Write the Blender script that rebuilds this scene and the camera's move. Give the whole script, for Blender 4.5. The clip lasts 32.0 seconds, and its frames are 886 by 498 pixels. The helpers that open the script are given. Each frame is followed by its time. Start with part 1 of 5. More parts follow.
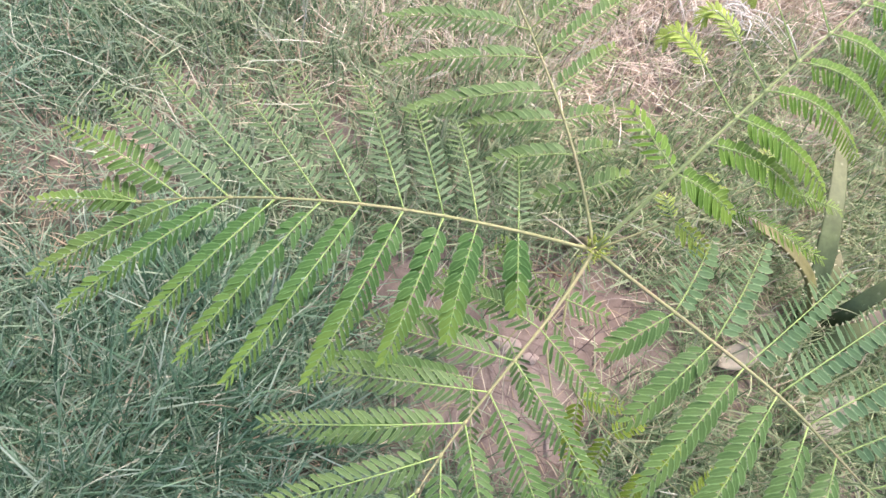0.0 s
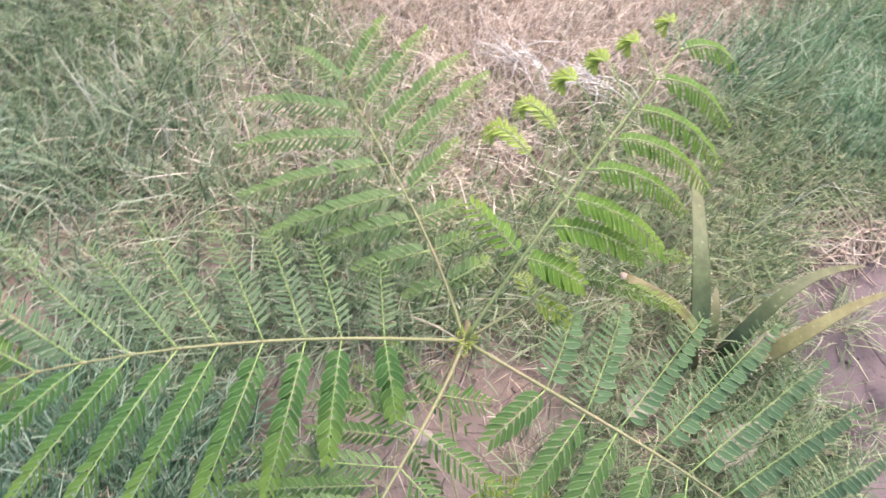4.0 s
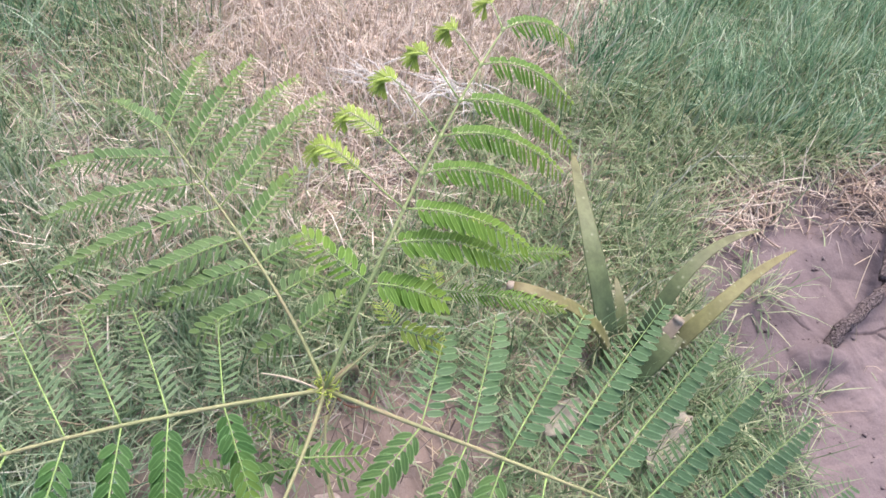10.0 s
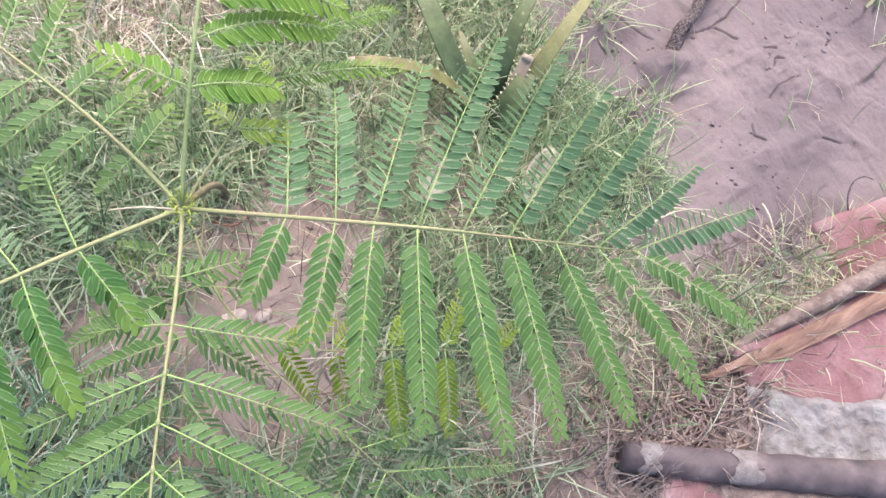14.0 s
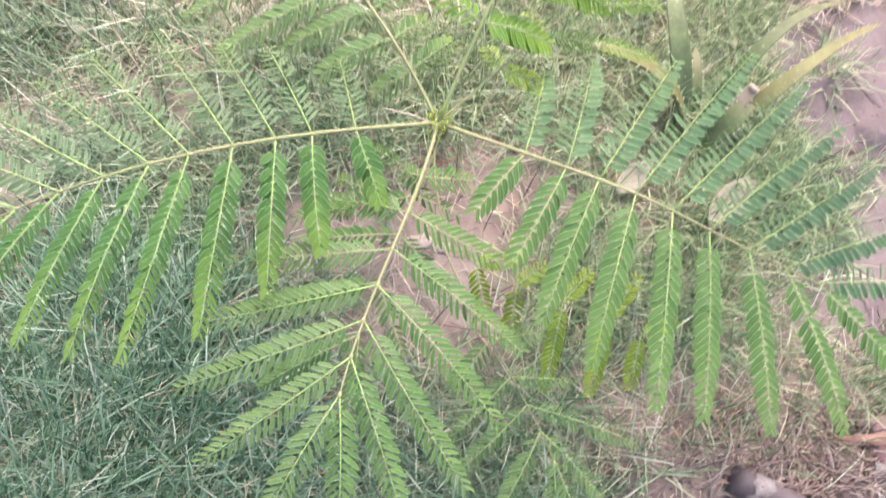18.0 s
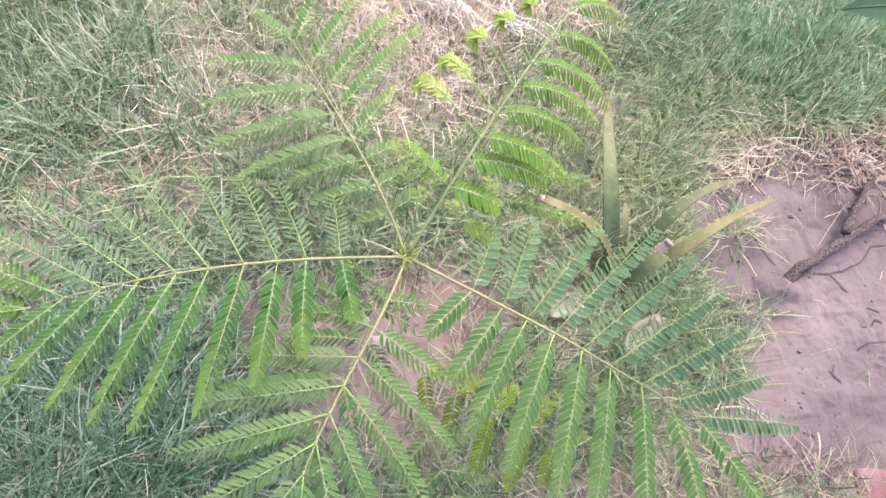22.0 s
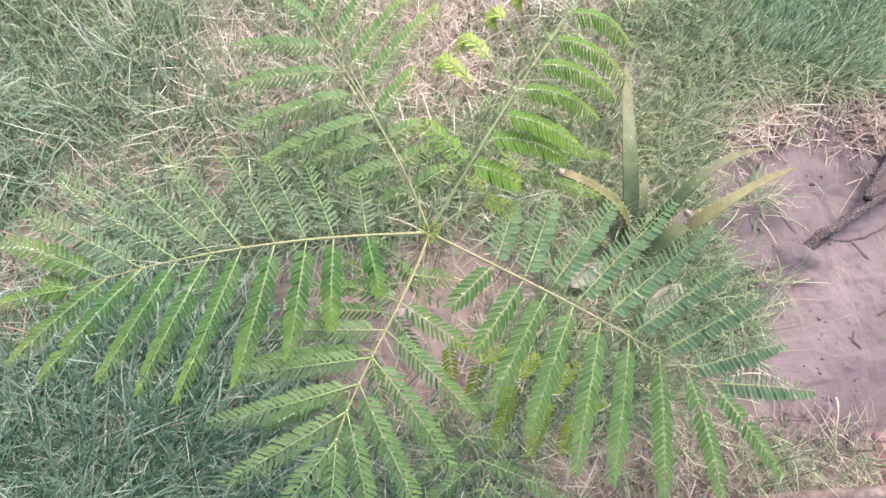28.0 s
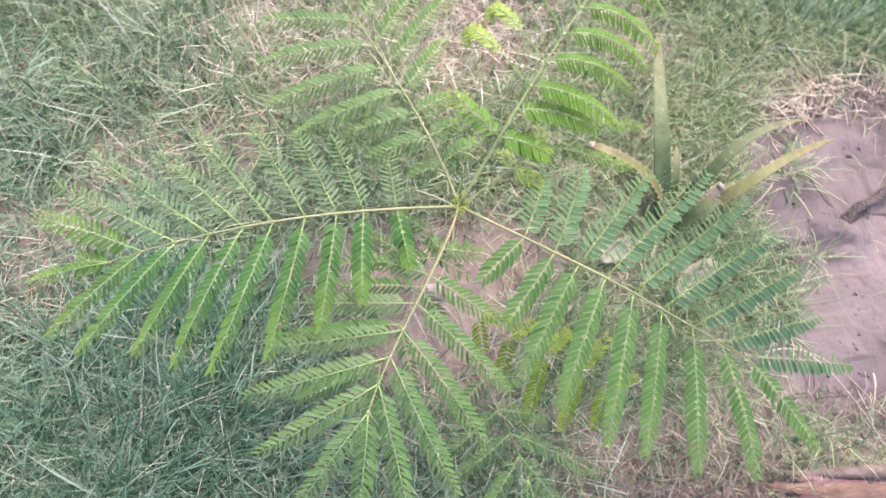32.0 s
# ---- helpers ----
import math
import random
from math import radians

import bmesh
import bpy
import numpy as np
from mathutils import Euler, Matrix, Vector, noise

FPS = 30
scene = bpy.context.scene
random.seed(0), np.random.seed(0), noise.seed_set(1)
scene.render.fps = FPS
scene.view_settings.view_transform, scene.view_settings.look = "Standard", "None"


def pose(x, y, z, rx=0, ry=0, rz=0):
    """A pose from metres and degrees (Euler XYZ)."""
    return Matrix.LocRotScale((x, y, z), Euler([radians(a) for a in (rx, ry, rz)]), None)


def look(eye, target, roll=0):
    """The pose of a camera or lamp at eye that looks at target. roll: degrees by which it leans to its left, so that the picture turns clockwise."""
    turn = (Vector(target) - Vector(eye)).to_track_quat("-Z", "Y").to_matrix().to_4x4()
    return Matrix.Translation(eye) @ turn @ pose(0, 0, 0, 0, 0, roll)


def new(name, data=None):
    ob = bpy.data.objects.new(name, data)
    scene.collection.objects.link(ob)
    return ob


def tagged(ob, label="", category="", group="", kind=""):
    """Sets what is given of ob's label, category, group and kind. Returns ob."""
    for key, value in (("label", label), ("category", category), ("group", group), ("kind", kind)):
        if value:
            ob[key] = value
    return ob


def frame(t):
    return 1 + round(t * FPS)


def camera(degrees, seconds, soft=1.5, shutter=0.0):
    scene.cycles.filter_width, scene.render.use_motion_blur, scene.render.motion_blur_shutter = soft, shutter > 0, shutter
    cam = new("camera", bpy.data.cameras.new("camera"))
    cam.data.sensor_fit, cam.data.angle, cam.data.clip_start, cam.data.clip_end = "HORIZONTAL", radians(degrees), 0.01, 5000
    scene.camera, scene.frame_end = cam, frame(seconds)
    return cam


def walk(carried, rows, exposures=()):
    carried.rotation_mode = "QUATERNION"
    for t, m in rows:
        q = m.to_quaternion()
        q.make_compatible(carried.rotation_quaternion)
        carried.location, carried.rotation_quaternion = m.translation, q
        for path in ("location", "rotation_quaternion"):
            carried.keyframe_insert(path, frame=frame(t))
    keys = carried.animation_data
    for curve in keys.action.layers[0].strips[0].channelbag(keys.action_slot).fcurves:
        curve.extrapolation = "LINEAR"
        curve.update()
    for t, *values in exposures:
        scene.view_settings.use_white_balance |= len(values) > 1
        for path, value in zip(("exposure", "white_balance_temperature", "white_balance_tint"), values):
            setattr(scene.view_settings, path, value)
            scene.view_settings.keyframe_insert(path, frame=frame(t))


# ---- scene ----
cam = camera(63.79, 32.0, soft=1.5, shutter=0.5)
PATH = [
    (0, (-0.1575, -0.1785, 0.7067), (-0.0573, 0.1465, -0.2337), 25.51),
    (0.5, (-0.1552, -0.1789, 0.7074), (-0.0462, 0.1529, -0.2296), 26.48),
    (1, (-0.1554, -0.1781, 0.7080), (-0.0407, 0.1581, -0.2268), 27.26),
    (1.5, (-0.1545, -0.1779, 0.7079), (-0.0461, 0.1579, -0.2278), 26.38),
    (2, (-0.1537, -0.1797, 0.7098), (-0.0357, 0.1603, -0.2232), 26.96),
    (2.5, (-0.1531, -0.1811, 0.7163), (-0.0355, 0.1914, -0.2043), 25.27),
    (3, (-0.1489, -0.1807, 0.7264), (-0.0244, 0.2039, -0.1883), 25.02),
    (3.5, (-0.1266, -0.1720, 0.7325), (0.0165, 0.2344, -0.1699), 23.40),
    (4, (-0.1065, -0.1577, 0.7390), (0.0660, 0.2599, -0.1531), 20.32),
    (4.5, (-0.0937, -0.1542, 0.7448), (0.1031, 0.2666, -0.1408), 18.77),
    (6.5, (-0.0506, -0.1561, 0.7469), (0.2032, 0.2550, -0.1287), 19.86),
    (7, (-0.0459, -0.1586, 0.7418), (0.2112, 0.2488, -0.1345), 20.40),
    (7.5, (-0.0429, -0.1584, 0.7385), (0.1997, 0.2585, -0.1375), 18.56),
    (8, (-0.0426, -0.1586, 0.7311), (0.2195, 0.2550, -0.1408), 20.00),
    (8.5, (-0.0410, -0.1549, 0.7116), (0.2315, 0.2564, -0.1583), 20.02),
    (9, (-0.0356, -0.1522, 0.7034), (0.2453, 0.2929, -0.1469), 18.85),
    (9.5, (-0.0311, -0.1520, 0.7013), (0.2299, 0.3163, -0.1429), 15.69),
    (10, (-0.0282, -0.1516, 0.6935), (0.2234, 0.3008, -0.1621), 15.83),
    (10.5, (-0.0278, -0.1515, 0.6895), (0.2152, 0.2878, -0.1753), 15.74),
    (11, (-0.0273, -0.1504, 0.6888), (0.2136, 0.2819, -0.1802), 15.93),
    (11.5, (-0.0284, -0.1518, 0.6914), (0.2240, 0.3138, -0.1569), 15.48),
    (12, (-0.0263, -0.1556, 0.6890), (0.2129, 0.2616, -0.1878), 16.05),
    (12.5, (-0.0218, -0.1607, 0.6851), (0.2590, 0.1381, -0.2270), 23.64),
    (13, (-0.0163, -0.1686, 0.6865), (0.2868, 0.0831, -0.2327), 25.74),
    (13.5, (-0.0111, -0.1752, 0.6856), (0.2876, -0.0120, -0.2547), 31.11),
    (15.5, (-0.0076, -0.1812, 0.6851), (0.2881, -0.0366, -0.2592), 32.27),
    (16, (-0.0128, -0.1904, 0.6956), (0.1830, -0.0326, -0.2723), 21.46),
    (16.5, (-0.0331, -0.2005, 0.6943), (0.1275, -0.0603, -0.2827), 25.70),
    (17, (-0.0601, -0.2129, 0.6913), (0.0716, -0.0891, -0.2922), 30.26),
    (17.5, (-0.0662, -0.2190, 0.6930), (0.0624, -0.0628, -0.2863), 25.16),
    (18, (-0.0913, -0.2082, 0.7207), (0.0567, 0.0206, -0.2414), 20.69),
    (18.5, (-0.0945, -0.2047, 0.7509), (0.0772, 0.0410, -0.2032), 25.62),
    (19, (-0.1029, -0.2075, 0.7681), (0.0542, 0.0480, -0.1859), 24.60),
    (19.5, (-0.1062, -0.2083, 0.7812), (0.0458, 0.0589, -0.1704), 23.75),
    (20, (-0.1083, -0.2049, 0.7903), (0.0398, 0.0687, -0.1601), 23.12),
    (20.5, (-0.1074, -0.2048, 0.8043), (0.0666, 0.0798, -0.1384), 25.49),
    (21, (-0.1076, -0.2056, 0.8219), (0.0927, 0.1131, -0.1046), 25.82),
    (21.5, (-0.1090, -0.2056, 0.8383), (0.0825, 0.0957, -0.0958), 25.20),
    (22, (-0.1118, -0.2067, 0.8518), (0.1106, 0.1130, -0.0693), 28.66),
    (22.5, (-0.1152, -0.2062, 0.8705), (0.0955, 0.1228, -0.0500), 26.52),
    (23, (-0.1152, -0.2081, 0.8820), (0.0831, 0.1910, -0.0132), 20.02),
    (23.5, (-0.1077, -0.2113, 0.8575), (0.1033, 0.0946, -0.0709), 25.88),
    (24, (-0.1012, -0.2104, 0.8564), (0.1216, 0.0059, -0.0942), 35.98),
    (24.5, (-0.1087, -0.2076, 0.8628), (0.1218, -0.0007, -0.0881), 37.16),
    (25, (-0.1158, -0.2088, 0.8801), (0.1019, 0.0540, -0.0598), 30.22),
    (25.5, (-0.1177, -0.2096, 0.8966), (0.0879, 0.0765, -0.0393), 26.69),
    (27.5, (-0.1070, -0.2027, 0.8688), (0.1145, 0.0718, -0.0669), 30.72),
    (28, (-0.1151, -0.2068, 0.8746), (0.0722, 0.0751, -0.0664), 26.65),
    (28.5, (-0.1105, -0.2061, 0.8796), (0.0950, 0.0770, -0.0572), 28.58),
    (29, (-0.0991, -0.2028, 0.8859), (0.1178, 0.0907, -0.0452), 26.73),
    (29.5, (-0.0903, -0.1984, 0.8933), (0.1625, 0.0964, -0.0282), 27.21),
    (30, (-0.0910, -0.2007, 0.9014), (0.1695, 0.1447, -0.0002), 23.33),
    (30.5, (-0.0918, -0.2025, 0.8930), (0.1412, 0.1169, -0.0256), 22.94),
    (31, (-0.0938, -0.2059, 0.8842), (0.1171, 0.0524, -0.0585), 25.94),
    (31.5, (-0.1042, -0.2105, 0.8746), (0.0665, 0.0333, -0.0800), 23.48),
    (32, (-0.1200, -0.2128, 0.8686), (0.0306, 0.0500, -0.0844), 22.71),
]
EXPOSURE = 1.68
TINTS = (
    (0.0, 0.0, 6780, 14), (2.0, -0.03, 6780, 14), (3.0, -0.09, 6780, 15), (4.5, -0.09, 6650, 15), (7.0, -0.2, 6500, 14), (9.0, -0.18, 6480, 14), (11.0, -0.21, 6450, 13), (12.0, -0.2, 6450, 13),
    (13.0, 0.02, 6450, 13), (16.0, 0.14, 6550, 4), (17.0, 0.34, 6650, 8), (18.0, 0.31, 6780, 13), (19.0, 0.15, 6740, 15), (21.0, 0.12, 6640, 16), (22.0, 0.13, 6600, 15), (23.0, 0.0, 6520, 16),
    (24.0, 0.13, 6560, 13), (25.0, 0.1, 6560, 11), (28.0, 0.06, 6600, 13), (29.0, 0.05, 6560, 15), (30.0, -0.03, 6400, 14), (31.0, 0.03, 6420, 14), (32.0, 0.12, 6520, 13))
walk(cam, [(t, look(e, g, r)) for t, e, g, r in PATH], exposures=[(t, EXPOSURE + e, k, tint) for t, e, k, tint in TINTS])

# ---- daylight: open shade under a bright, veiled sky ----
SUN_ELEVATION, SUN_AZIMUTH = radians(58), radians(35)
world = bpy.data.worlds.new("sky")
scene.world = world
world.use_nodes = True
wn = world.node_tree.nodes
sky = wn.new("ShaderNodeTexSky")
sky.sky_type, sky.sun_disc = "NISHITA", False
sky.sun_elevation, sky.sun_rotation = SUN_ELEVATION, SUN_AZIMUTH
sky.air_density, sky.dust_density, sky.ozone_density = 1.0, 4.0, 1.0
wn["Background"].inputs["Strength"].default_value = 0.15
world.node_tree.links.new(sky.outputs["Color"], wn["Background"].inputs["Color"])
sun = new("sun", bpy.data.lights.new("sun", "SUN"))
sun.data.energy, sun.data.angle, sun.data.color = 1.5, radians(32), (1.0, 0.95, 0.9)
sun.matrix_world = look((0, 0, 5), (-5 * math.cos(SUN_ELEVATION) * math.sin(SUN_AZIMUTH), -5 * math.cos(SUN_ELEVATION) * math.cos(SUN_AZIMUTH), 5 - 5 * math.sin(SUN_ELEVATION)))

# ---- materials ----
def node_material(name, rough=0.6, spec=0.3):
    m = bpy.data.materials.new(name)
    m.use_nodes = True
    nt = m.node_tree
    b = nt.nodes["Principled BSDF"]
    b.inputs["Roughness"].default_value = rough
    b.inputs["Specular IOR Level"].default_value = spec
    return m, nt, b


def ramp(nt, fac, stops):
    r = nt.nodes.new("ShaderNodeValToRGB")
    while len(r.color_ramp.elements) < len(stops):
        r.color_ramp.elements.new(0.5)
    for e, (p, c) in zip(r.color_ramp.elements, stops):
        e.position, e.color = p, (*c, 1)
    nt.links.new(fac, r.inputs["Fac"])
    return r.outputs["Color"]


def noise_fac(nt, scale, detail=4, stretch=(1, 1, 1), coords="Object", rough=0.55):
    tc = nt.nodes.new("ShaderNodeTexCoord")
    mp = nt.nodes.new("ShaderNodeMapping")
    mp.inputs["Scale"].default_value = stretch
    tx = nt.nodes.new("ShaderNodeTexNoise")
    tx.inputs["Scale"].default_value, tx.inputs["Detail"].default_value, tx.inputs["Roughness"].default_value = scale, detail, rough
    nt.links.new(tc.outputs[coords], mp.inputs["Vector"])
    nt.links.new(mp.outputs["Vector"], tx.inputs["Vector"])
    return tx.outputs["Fac"]


def blend(nt, fac, a, b, mode="MIX"):
    mx = nt.nodes.new("ShaderNodeMix")
    mx.data_type, mx.blend_type = "RGBA", mode
    for socket, v in ((mx.inputs[0], fac), (mx.inputs[6], a), (mx.inputs[7], b)):
        if isinstance(v, (int, float)):
            socket.default_value = v
        elif isinstance(v, tuple):
            socket.default_value = (*v, 1)
        else:
            nt.links.new(v, socket)
    return mx.outputs[2]


def bump(nt, b, height, strength, distance):
    n = nt.nodes.new("ShaderNodeBump")
    n.inputs["Strength"].default_value, n.inputs["Distance"].default_value = strength, distance
    nt.links.new(height, n.inputs["Height"])
    nt.links.new(n.outputs["Normal"], b.inputs["Normal"])


def thin_leaf(m, nt, b, colour, through_share):
    """Adds the light that passes through a thin blade."""
    tr = nt.nodes.new("ShaderNodeBsdfTranslucent")
    mx = nt.nodes.new("ShaderNodeMixShader")
    mx.inputs[0].default_value = through_share
    nt.links.new(colour, tr.inputs["Color"])
    nt.links.new(b.outputs["BSDF"], mx.inputs[1])
    nt.links.new(tr.outputs["BSDF"], mx.inputs[2])
    nt.links.new(mx.outputs[0], nt.nodes["Material Output"].inputs["Surface"])


def blade_material(name, stops, share=0.25, rough=0.55, scale=9.0, olive=None):
    """Blades of mixed colours; with olive, they turn yellower and brighter towards +x and +y."""
    m, nt, b = node_material(name, rough, 0.25)
    geo = nt.nodes.new("ShaderNodeNewGeometry")
    c = ramp(nt, geo.outputs["Random Per Island"], stops)
    wide = noise_fac(nt, scale, 3)
    c = blend(nt, wide, c, blend(nt, 1.0, c, (0.8, 0.84, 0.82), "MULTIPLY"))
    if olive:
        tc = nt.nodes.new("ShaderNodeTexCoord")
        sp = nt.nodes.new("ShaderNodeSeparateXYZ")
        nt.links.new(tc.outputs["Object"], sp.inputs[0])
        xy = nt.nodes.new("ShaderNodeMath")
        xy.operation = "ADD"
        nt.links.new(sp.outputs["X"], xy.inputs[0])
        nt.links.new(sp.outputs["Y"], xy.inputs[1])
        lift = nt.nodes.new("ShaderNodeMath")
        lift.operation = "ADD"
        nt.links.new(xy.outputs[0], lift.inputs[0])
        nt.links.new(noise_fac(nt, 4.0, 3), lift.inputs[1])
        c = blend(nt, ramp(nt, lift.outputs[0], ((0.1, (0, 0, 0)), (0.8, (1, 1, 1)))), c, blend(nt, 1.0, c, olive, "MULTIPLY"))
    nt.links.new(c, b.inputs["Base Color"])
    thin_leaf(m, nt, b, c, share)
    return m


def leaflet_material(name, dark, light, tip, share=0.3, rough=0.5, spec=0.25, margin=0.85):
    """Leaflets: darker near the stalk end of a pinna, fresher at its tip, with a pale line along each midrib."""
    m, nt, b = node_material(name, rough, spec)
    uv = nt.nodes.new("ShaderNodeUVMap")
    sep = nt.nodes.new("ShaderNodeSeparateXYZ")
    nt.links.new(uv.outputs["UV"], sep.inputs[0])
    geo = nt.nodes.new("ShaderNodeNewGeometry")
    oi = nt.nodes.new("ShaderNodeObjectInfo")
    base = ramp(nt, geo.outputs["Random Per Island"], ((0.0, dark), (1.0, light)))
    base = blend(nt, oi.outputs["Random"], base, blend(nt, 1.0, base, (0.86, 0.9, 0.95), "MULTIPLY"))
    along = ramp(nt, sep.outputs["X"], ((0.45, (0, 0, 0)), (1.0, (1, 1, 1))))
    base = blend(nt, along, base, tip)
    rib = ramp(nt, sep.outputs["Y"], ((0.0, (1, 1, 1)), (0.16, (0, 0, 0))))
    half = nt.nodes.new("ShaderNodeMath")
    half.operation = "MULTIPLY"
    half.inputs[1].default_value = 0.35
    nt.links.new(rib, half.inputs[0])
    base = blend(nt, half.outputs[0], base, tuple(min(1.0, 1.7 * v + 0.02) for v in light))
    rim = ramp(nt, sep.outputs["Y"], ((0.66, (0, 0, 0)), (0.96, (margin, margin, margin))))
    base = blend(nt, rim, base, tuple(min(1.0, 1.8 * v + 0.045) for v in light))
    fleck = noise_fac(nt, 260, 2)
    base = blend(nt, 0.16, base, fleck, "OVERLAY")
    nt.links.new(base, b.inputs["Base Color"])
    bump(nt, b, fleck, 0.15, 0.0006)
    thin_leaf(m, nt, b, base, share)
    return m


def plain_material(name, stops, scale, stretch=(1, 1, 1), rough=0.7, spec=0.25, bump_scale=None, bump_depth=0.001, bump_strength=0.5):
    m, nt, b = node_material(name, rough, spec)
    c = ramp(nt, noise_fac(nt, scale, 6, stretch), stops)
    fine = noise_fac(nt, bump_scale or scale * 6, 4, stretch)
    c = blend(nt, 0.3, c, fine, "OVERLAY")
    nt.links.new(c, b.inputs["Base Color"])
    bump(nt, b, fine, bump_strength, bump_depth)
    return m


M_GRASS = blade_material("grass_green", ((0.0, (0.06, 0.11, 0.066)), (0.35, (0.14, 0.215, 0.14)), (0.7, (0.225, 0.3, 0.215)), (1.0, (0.36, 0.41, 0.32))), 0.35, olive=(1.38, 1.24, 0.98))
M_LUSH = blade_material("grass_lush", ((0.0, (0.038, 0.088, 0.052)), (0.4, (0.117, 0.213, 0.133)), (0.8, (0.218, 0.33, 0.228)), (1.0, (0.46, 0.54, 0.45))), 0.4, olive=(1.34, 1.27, 1.14))
M_STRAW = blade_material("dry_straw", ((0.0, (0.28, 0.205, 0.145)), (0.45, (0.42, 0.33, 0.245)), (0.85, (0.54, 0.45, 0.36)), (1.0, (0.64, 0.57, 0.47))), 0.26, 0.7)
M_PALE = blade_material("bleached_runner", ((0.0, (0.24, 0.25, 0.19)), (1.0, (0.45, 0.45, 0.385))), 0.1, 0.65)
M_BLEACHED = blade_material("bleached_straw", ((0.0, (0.44, 0.33, 0.28)), (0.5, (0.66, 0.54, 0.47)), (1.0, (0.8, 0.7, 0.63))), 0.25, 0.7)
M_LEAFLET = leaflet_material("leaflet_green", (0.055, 0.108, 0.028), (0.08, 0.14, 0.038), (0.15, 0.215, 0.046))
M_LEAFLET_DULL = leaflet_material("leaflet_dull_green", (0.075, 0.132, 0.045), (0.105, 0.165, 0.06), (0.135, 0.2, 0.066))
M_LEAFLET_PALE = leaflet_material("leaflet_pale_green", (0.085, 0.14, 0.068), (0.12, 0.18, 0.09), (0.18, 0.26, 0.085), 0.4)
M_LEAFLET_DEEP = leaflet_material("leaflet_deep_green", (0.058, 0.115, 0.052), (0.082, 0.145, 0.066), (0.115, 0.185, 0.082))
M_LEAFLET_RICH = leaflet_material("leaflet_rich_green", (0.042, 0.104, 0.026), (0.062, 0.134, 0.034), (0.155, 0.24, 0.044))
M_LEAFLET_MILD = leaflet_material("leaflet_mild_green", (0.056, 0.114, 0.032), (0.082, 0.15, 0.044), (0.11, 0.185, 0.05))
M_LEAFLET_FRESH = leaflet_material("leaflet_fresh_green", (0.075, 0.155, 0.021), (0.105, 0.195, 0.028), (0.165, 0.245, 0.038), 0.38)
M_LEAFLET_TIP = leaflet_material("leaflet_tip_green", (0.07, 0.135, 0.034), (0.10, 0.17, 0.045), (0.2, 0.28, 0.062), 0.35)
M_LEAFLET_YOUNG = leaflet_material("leaflet_young_yellow", (0.24, 0.33, 0.06), (0.31, 0.39, 0.085), (0.34, 0.40, 0.1), 0.38)
M_LEAFLET_LIME = leaflet_material("leaflet_lime_green", (0.15, 0.215, 0.025), (0.2, 0.27, 0.035), (0.26, 0.32, 0.05), 0.4)
M_LITTER = blade_material("root_litter", ((0.0, (0.12, 0.083, 0.077)), (0.5, (0.2, 0.145, 0.135)), (1.0, (0.315, 0.26, 0.242))), 0.1, 0.75)
M_PINNA_STALK = plain_material("pinna_stalk", ((0.3, (0.19, 0.28, 0.09)), (0.7, (0.25, 0.345, 0.12))), 60, rough=0.55)
M_RACHIS = plain_material("rachis", ((0.3, (0.17, 0.19, 0.085)), (0.55, (0.22, 0.215, 0.11)), (0.75, (0.25, 0.2, 0.12))), 22, rough=0.55, bump_scale=300, bump_depth=0.0004)
M_LITTER_WOOD = plain_material("reddish_twig", ((0.3, (0.13, 0.088, 0.08)), (0.7, (0.225, 0.163, 0.15))), 60)
M_STEM = plain_material("woody_stem", ((0.3, (0.13, 0.11, 0.07)), (0.7, (0.22, 0.175, 0.11))), 50, rough=0.75, bump_scale=220)
M_RACHIS_GREEN = plain_material("green_rachis", ((0.3, (0.2, 0.25, 0.1)), (0.7, (0.27, 0.31, 0.14))), 22, rough=0.55, bump_scale=300, bump_depth=0.0004)
M_DEADSTALK = plain_material("dead_stalk", ((0.3, (0.3, 0.26, 0.19)), (0.7, (0.42, 0.37, 0.29))), 70)
M_ROOT = plain_material("dry_root", ((0.3, (0.22, 0.15, 0.115)), (0.5, (0.33, 0.25, 0.2)), (0.7, (0.46, 0.38, 0.32))), 25, rough=0.8)
M_WISP = plain_material("white_dead_grass", ((0.3, (0.5, 0.46, 0.42)), (0.7, (0.68, 0.64, 0.6))), 70)
M_BUD = plain_material("bud", ((0.3, (0.27, 0.34, 0.06)), (0.7, (0.4, 0.45, 0.1))), 120, rough=0.5)


